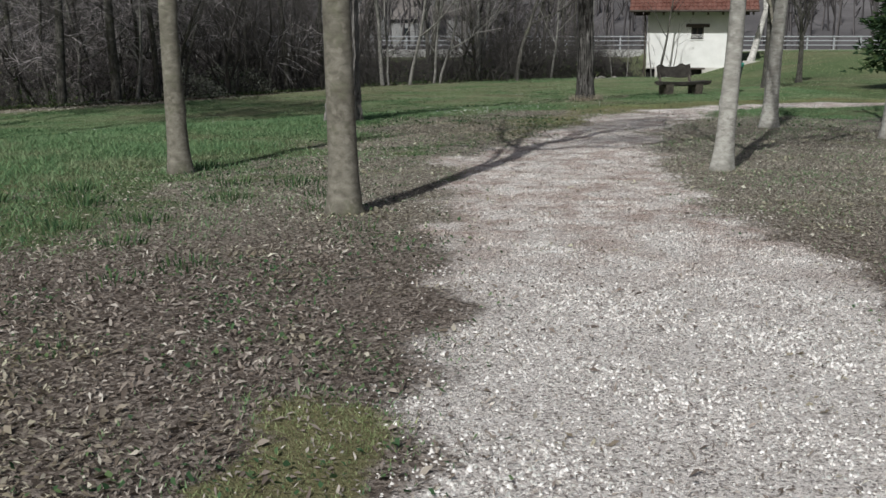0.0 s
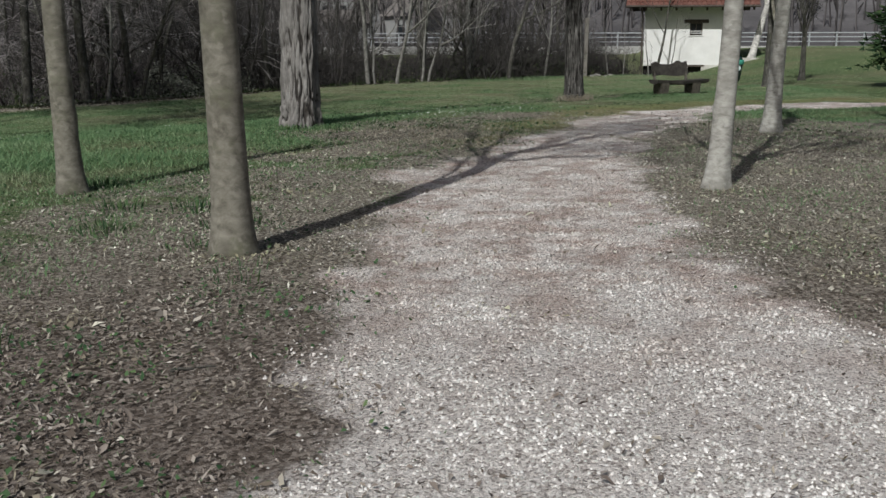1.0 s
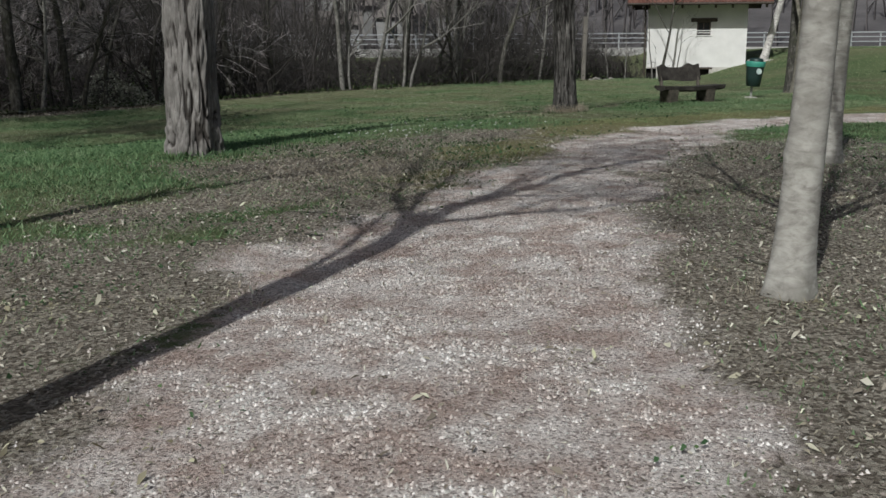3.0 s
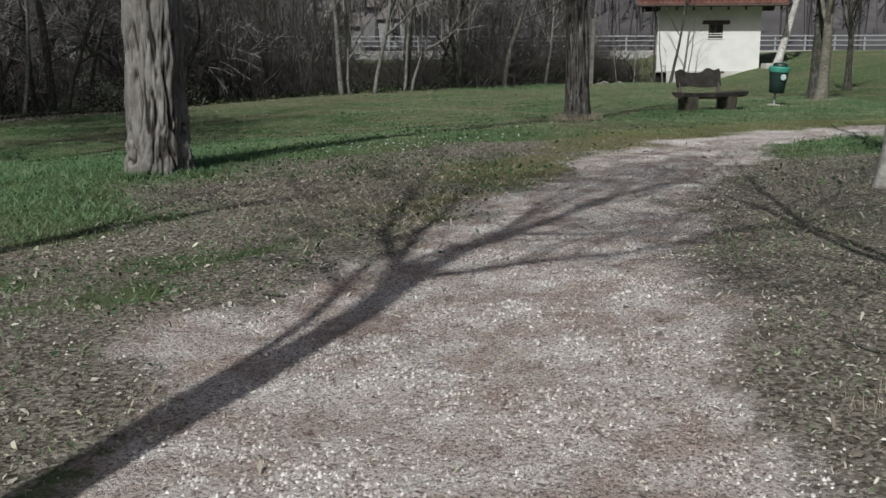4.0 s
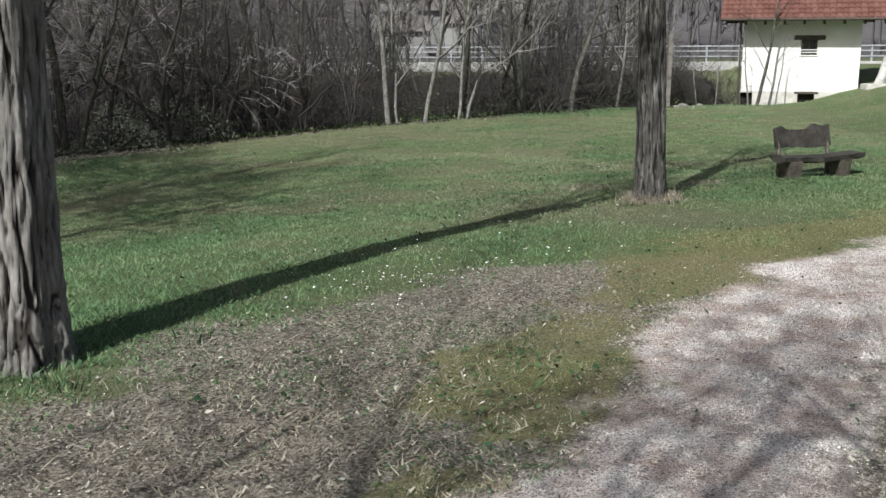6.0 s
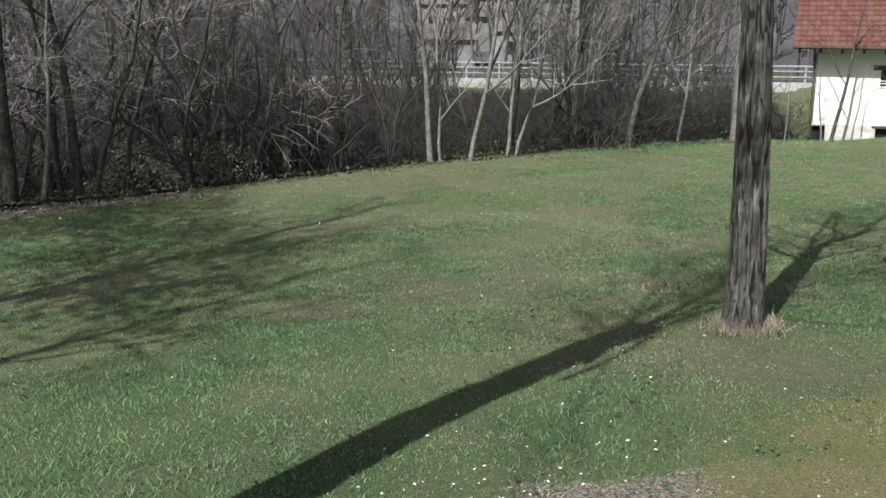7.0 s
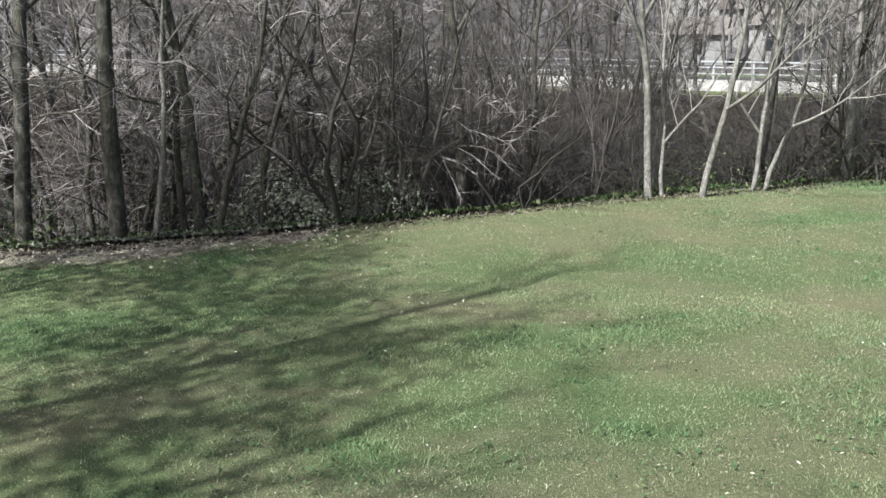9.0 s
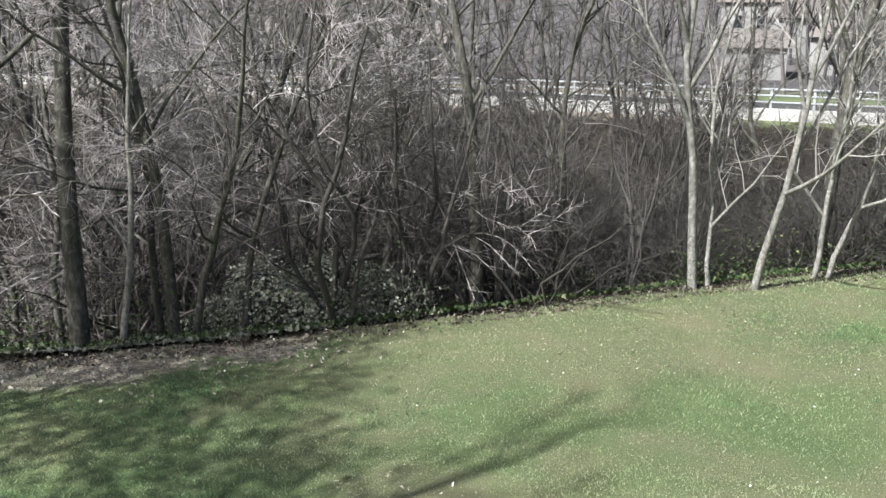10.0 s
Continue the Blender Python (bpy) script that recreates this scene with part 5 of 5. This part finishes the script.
def litter():
    rng = np.random.default_rng(16)
    n = 340000
    x, y = rng.uniform(-5, 8, n), 2.2 + 22 * rng.uniform(0, 1, n) ** 1.4
    gravel, lit, moss, _, _ = covers(x, y)
    keep = np.clip(lit * (1 - 0.8 * gravel) + 0.012 * gravel * ss(0.3, 0.7, clumpy(rng, x, y, 1.3)), 0, 1) * (0.5 + 0.5 * clumpy(rng, x, y, 0.8)) * (1 - 0.6 * moss)
    ok = rng.uniform(size=n) < keep
    x, y = x[ok], y[ok]
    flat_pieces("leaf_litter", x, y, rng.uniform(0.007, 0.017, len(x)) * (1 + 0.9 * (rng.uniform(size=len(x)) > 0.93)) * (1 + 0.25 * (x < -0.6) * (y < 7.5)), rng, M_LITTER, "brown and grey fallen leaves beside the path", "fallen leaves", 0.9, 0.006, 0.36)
    n = 17000
    x = rng.uniform(-22, 9, n)
    d = -0.8 + 11 * rng.uniform(0, 1, n) ** 1.4
    flat_pieces("woodland_leaves", x, wood_edge(x) + d, rng.uniform(0.03, 0.06, n), rng, M_DEADLEAF, "dead leaves on the floor of the wood", "fallen leaves", 0.9)
    n = 30000
    x, y = rng.uniform(-17, -4, n), rng.uniform(30, 50, n)
    ok = rng.uniform(size=n) < covers(x, y)[1] * (1 - covers(x, y)[3])
    flat_pieces("meadow_leaves", x[ok], y[ok], rng.uniform(0.02, 0.05, int(ok.sum())), rng, M_LITTER, "dry leaves strewn over thin grass by the wood", "fallen leaves", 0.9)
    n = 18000
    x = np.concatenate([rng.normal(-11.5, 2.6, n // 2), rng.uniform(-20, 6, n // 2)])
    d = np.abs(rng.normal(0, 3.4, n)) + 0.3
    flat_pieces("ivy", x, wood_edge(x) + d, rng.uniform(0.03, 0.075, n), rng, M_IVY, "green ivy and bramble leaves on the bank", "ivy", 1.2, 0.12, 0.8)
    n = 17000
    x = rng.normal(-12.2, 1.3, n)
    flat_pieces("bank_ivy", x, wood_edge(x) + rng.uniform(0.2, 7, n), rng.uniform(0.035, 0.075, n), rng, M_IVY_SUNLIT, "grey-green ivy covering the sunlit bank", "ivy", 0.9, 0.1, 0.8)


def stones():
    """Pale rubble where the meadow ends, by the concrete post."""
    rubble = plain_material("rubble", (0.15, 0.14, 0.125), (0.32, 0.305, 0.28), 7, 0.9, bump=0.5)
    for k, (x, y, size) in enumerate(((7.5, 59.3, 0.16), (7.9, 58.9, 0.11), (8.3, 59.7, 0.2), (9.1, 59.0, 0.13), (9.5, 59.5, 0.24), (9.9, 58.9, 0.12), (10.3, 59.8, 0.18))):
        bm = bmesh.new()
        bmesh.ops.create_icosphere(bm, subdivisions=2, radius=size)
        for v in bm.verts:
            v.co *= 1 + 0.45 * noise.noise(v.co / size * 1.4 + Vector((k * 3.7, 1, 2)))
            v.co.z *= 0.6
        ob = new("stone", bm_mesh("stone", bm, rubble))
        ob.matrix_basis = pose(x, y, at(x, y) + size * 0.2, 0, 0, 50 * k)
        tagged(ob, "pale rough stone lying at the end of the meadow", "stone", "rubble stones")


def clover():
    rng = np.random.default_rng(44)
    n = 60000
    x, y = rng.uniform(-14, 8, n), rng.uniform(18, 48, n)
    grit, lit, moss, under, _ = covers(x, y)
    ok = (rng.uniform(size=n) < worn_grass(x, y)[1] * clumpy(rng, x + 3, y, 0.55) ** 1.3 * (1 - grit) * (1 - under) * (1 - 0.6 * lit))
    flat_pieces("clover", x[ok], y[ok], rng.uniform(0.012, 0.034, int(ok.sum())), rng, M_TUFT, "low broad-leaved weeds and clover in the grass", "weeds", 0.7, 0.045, 0.8)


def thatch():
    rng = np.random.default_rng(46)
    n = 60000
    x, y = rng.uniform(-13, 9, n), rng.uniform(24, 50, n)
    grit, lit, moss, under, _ = covers(x, y)
    ok = rng.uniform(size=n) < 0.3 * worn_grass(x, y)[0] ** 1.5 * (1 - grit) * (1 - under)
    flat_pieces("thatch", x[ok], y[ok], rng.uniform(0.012, 0.03, int(ok.sum())), rng, M_LITTER, "dead brown grass matted into the meadow", "dead grass", 0.7, 0.025, 0.3)


def weeds():
    rng = np.random.default_rng(45)
    n = 42000
    x, y = rng.uniform(-4.5, 2.4, n), rng.uniform(2.4, 22, n)
    ok = rng.uniform(size=n) < ss(0.36, 0.62, mottle(x, y, 0.9, 7)) * (1 - covers(x, y)[0])
    flat_pieces("weeds", x[ok], y[ok], rng.uniform(0.007, 0.018, int(ok.sum())), rng, M_TUFT, "small green weeds sprouting among fallen leaves", "weeds", 0.9, 0.02, 0.7)


def gravel():
    rng = np.random.default_rng(17)
    n = 420000
    x, y = rng.uniform(-1.5, 10, n), 2.2 + 25 * rng.uniform(0, 1, n) ** 1.35
    g = covers(x, y)[0]
    ok = rng.uniform(size=n) < g ** 1.5 * (0.6 + 0.4 * clumpy(rng, x, y, 0.7))
    x, y = x[ok], y[ok]
    n = len(x)
    s = rng.uniform(0.004, 0.0105, n) * (1 + 0.4 * (rng.uniform(size=n) > 0.95))
    z = height(x, y) - 0.002
    a = rng.uniform(0, 2 * math.pi, n)
    v = np.empty((n, 5, 3))
    for k in range(4):
        r = s * rng.uniform(0.7, 1.35, n)
        t = a + k * math.pi / 2 + rng.uniform(-0.4, 0.4, n)
        v[:, k] = np.stack([x + r * np.cos(t), y + r * np.sin(t), z], 1)
    v[:, 4] = np.stack([x + rng.normal(0, 0.3, n) * s, y + rng.normal(0, 0.3, n) * s, z + s * rng.uniform(0.6, 1.5, n)], 1)
    k = 5 * np.arange(n)[:, None]
    f = np.concatenate([k + np.array(t) for t in ((0, 1, 4), (1, 2, 4), (2, 3, 4), (3, 0, 4))], 1).reshape(-1, 3)
    tagged(new("gravel", mesh_fast("gravel", v.reshape(-1, 3), f, M_CHIPS)), "pale crushed stone chippings of the path", "gravel", kind="stuff")


STICKS = ((0.27, 14.83, 0.42, 165), (0.35, 13.92, 0.32, 161), (-0.77, 16.1, 0.15, 160), (3.28, 31.3, 0.45, 27), (-1.28, 20.69, 0.18, 135), (-0.55, 6.2, 0.2, 20), (4.2, 14.8, 0.35, 130), (3.5, 12.9, 0.3, 125))


def sticks():
    rng = np.random.default_rng(18)
    mats = (M_EDGEBARK, M_WOODBARK)
    for x, y, ln, az in STICKS:
        tb = Tubes()
        a = math.radians(az)
        pts = [np.array((math.cos(a) * s, math.sin(a) * s, 0)) * ln + rng.normal(size=3) * (0.012, 0.012, 0.003) for s in np.linspace(-0.5, 0.5, 6)]
        tb.add(pts, np.linspace(0.008, 0.004, 6), 6)
        ob = new("stick", tb.mesh("stick", mats[int(rng.integers(0, 2))]))
        ob.matrix_basis = pose(x, y, at(x, y) + 0.012)
        tagged(ob, "dry fallen stick lying among the leaves", "stick", "fallen sticks")


def tufts():
    rng = np.random.default_rng(19)
    v, f = [], []
    for x, y, n, tall in ((-1.75, 6.55, 60, 0.16), (-2.1, 6.05, 40, 0.13), (-1.9, 4.6, 40, 0.09), (-1.15, 9.9, 80, 0.24), (-0.7, 8.0, 40, 0.12), (-2.6, 8.4, 70, 0.2), (-3.4, 9.2, 90, 0.24), (-3.9, 10.2, 90, 0.24),
                          (-2.5, 7.3, 60, 0.16), (-2.2, 19.4, 90, 0.2), (-1.5, 19.5, 70, 0.18), (-0.9, 20.9, 40, 0.28), (-3.2, 8.0, 70, 0.2), (-3.0, 12.2, 80, 0.22), (-1.6, 10.6, 70, 0.2), (-2.1, 9.6, 60, 0.17), (-1.2, 8.9, 40, 0.13),
                          (-4.4, 9.4, 80, 0.22), (-2.3, 10.6, 60, 0.2), (-3.6, 7.2, 60, 0.16), (4.4, 28.9, 90, 0.14), (3.9, 28.8, 80, 0.14)):
        z = at(x, y)
        for _ in range(n):
            a, r = rng.uniform(0, 6.28), 0.26 * rng.uniform(0, 1) ** 0.7
            p = np.array((x + r * math.cos(a), y + r * math.sin(a), z - 0.01))
            h = 0.6 * tall * rng.uniform(0.4, 1.1)
            o = np.array((math.cos(a), math.sin(a), 0)) * h * rng.uniform(0.1, 0.6)
            sd = np.array((math.cos(a + 1.6 + rng.normal()), math.sin(a + 1.6), 0)) * rng.uniform(0.004, 0.008)
            k = len(v)
            up = np.array((0, 0, h))
            v += [p - sd, p + sd, p + o * 0.4 + sd * 0.9 + up * 0.6, p + o * 0.4 - sd * 0.9 + up * 0.6, p + o + up]
            f += [(k, k + 1, k + 2), (k, k + 2, k + 3), (k + 3, k + 2, k + 4)]
    tagged(new("long_grass", mesh_fast("long_grass", np.array(v), np.array(f), M_TUFT)), "dark green tufts of long leaves among the litter", "grass", kind="stuff")


def ivy_mound():
    """Ivy that has grown over old wood beside the meadow."""
    rng = np.random.default_rng(36)
    n = 9000
    a, e = rng.uniform(0, 2 * math.pi, n), np.arcsin(rng.uniform(-0.1, 1, n))
    lump = 1 + 0.16 * np.sin(3 * a + 1) + 0.14 * np.sin(5 * a + 4 * e) + rng.normal(0, 0.07, n)
    out = np.stack([np.cos(e) * np.cos(a), np.cos(e) * np.sin(a), np.sin(e)], 1)
    c = out * lump[:, None] * (2.6, 1.6, 1.6) + np.array((-11.2, 44.9, 0))
    c[:, 2] += height(c[:, 0], c[:, 1])
    # leaves lie as scales, facing outward
    face = out + rng.normal(0, 0.45, (n, 3))
    e1 = np.cross(face, rng.normal(size=(n, 3)))
    e1 *= (rng.uniform(0.025, 0.055, n) / np.linalg.norm(e1, axis=1))[:, None]
    e2 = np.cross(face, e1)
    e2 *= (rng.uniform(0.02, 0.045, n) / np.linalg.norm(e2, axis=1))[:, None]
    v = np.stack([c - e1, c - e2, c + e1, c + e2], 1).reshape(-1, 3)
    k = 4 * np.arange(n)[:, None]
    f = np.concatenate([k + np.array((0, 1, 2)), k + np.array((0, 2, 3))], 1).reshape(-1, 3)
    tagged(new("ivy_mound", mesh_fast("ivy_mound", v, f, M_IVY_SUNLIT)), "grey-green ivy grown over old wood on the bank", "ivy", kind="stuff")


def daisies():
    rng = np.random.default_rng(20)
    v, f = [], []
    spots = [(rng.normal(0.75, 0.5), rng.normal(23.1, 0.45)) for _ in range(48)] + [(rng.normal(2.0, 0.8), rng.normal(24.3, 0.5)) for _ in range(20)] + [(rng.uniform(-8, 6), rng.uniform(20, 46)) for _ in range(70)]
    for x, y in spots:
        y = y + 0.35 * (x - 0.75) * (20 < y < 26)
        c = np.array((x, y, at(x, y) + rng.uniform(0.05, 0.09)))
        r, k = rng.uniform(0.009, 0.018), len(v)
        v.append(c + np.array((0, 0, 0.008)))
        for j in range(7):
            a = j * 6.283 / 7
            v.append(c + np.array((r * math.cos(a), r * math.sin(a), rng.uniform(-0.006, 0.006))))
        f += [(k, k + 1 + j, k + 1 + (j + 1) % 7) for j in range(7)]
    tagged(new("daisies", mesh_fast("daisies", np.array(v), np.array(f), M_PETAL)), "small white daisies in the meadow grass", "flowers", kind="stuff")


def brambles():
    rng = np.random.default_rng(33)
    v, f = [], []
    for k in range(155):
        x = rng.uniform(-22, 10.5)
        y = float(wood_edge(x)) + rng.uniform(0.8, 7)
        if -3.4 < x < 0.6 and y < wood_edge(x) + 2.2 or -8.0 < x < -3.4 and y < wood_edge(x) + 4.5:
            continue
        c = np.array((x, y, at(x, y)))
        hh = rng.uniform(0.5, 1.7)
        for _ in range(130):
            p = c + np.array((rng.normal() * 0.75, rng.normal() * 0.75, abs(rng.normal()) * hh * 0.6))
            e1, e2 = unit(rng.normal(size=3)) * rng.uniform(0.03, 0.07), unit(rng.normal(size=3)) * rng.uniform(0.025, 0.055)
            k = len(v)
            v += [p - e1, p - e2, p + e1, p + e2]
            f += [(k, k + 1, k + 2), (k, k + 2, k + 3)]
    tagged(new("bramble", mesh_fast("bramble", np.array(v), np.array(f), M_IVY)), "dark green bramble and ivy leaves under the trees", "brambles", kind="stuff")


def straw_skirts():
    rng = np.random.default_rng(34)
    straw = scatter_material("straw", (0.0, (0.25, 0.215, 0.16)), (0.6, (0.43, 0.385, 0.3)), (1.0, (0.6, 0.55, 0.45)), through=0.3)
    for x0, y0, r0, n in ((4.2, 29.15, 0.27, 1300), (5.6, 31.9, 0.2, 260), (3.3, 32.0, 0.25, 260), (3.42, 11.95, 0.16, 120), (12.0, 36.3, 0.3, 260), (-10.9, 42.5, 0.05, 420)):
        a, rr = rng.uniform(0, 6.28, n), r0 + np.abs(rng.normal(0, 0.12, n))
        blades("dry_grass", x0 + rr * np.cos(a), y0 + rr * np.sin(a), rng.uniform(0.06, 0.24, n) * (0.4 if n < 300 else 1.0), rng.uniform(0.004, 0.009, n) * (0.45 if y0 < 15 else 1.0), rng.uniform(0.2, 1.2, n), rng, straw, "bleached dry grass round the foot of a tree")

    # dry strands through the leaves on the meadow side of the path
    n = 3200
    x, y = rng.normal(0.7, 1.1, n), rng.normal(18.2, 1.5, n)
    ok = (covers(x, y)[0] < 0.4) & (y < 21.5) & (y > 14.5)
    blades("dry_grass", x[ok], y[ok], rng.uniform(0.02, 0.06, n)[ok], rng.uniform(0.006, 0.012, n)[ok], rng.uniform(1.0, 3.0, n)[ok], rng, straw, "bleached dry grass lying among the fallen leaves")


brambles()
ivy_mound()
straw_skirts()
stones()
sticks()
tufts()
daisies()
litter()
clover()
thatch()
weeds()
gravel()
lawn()
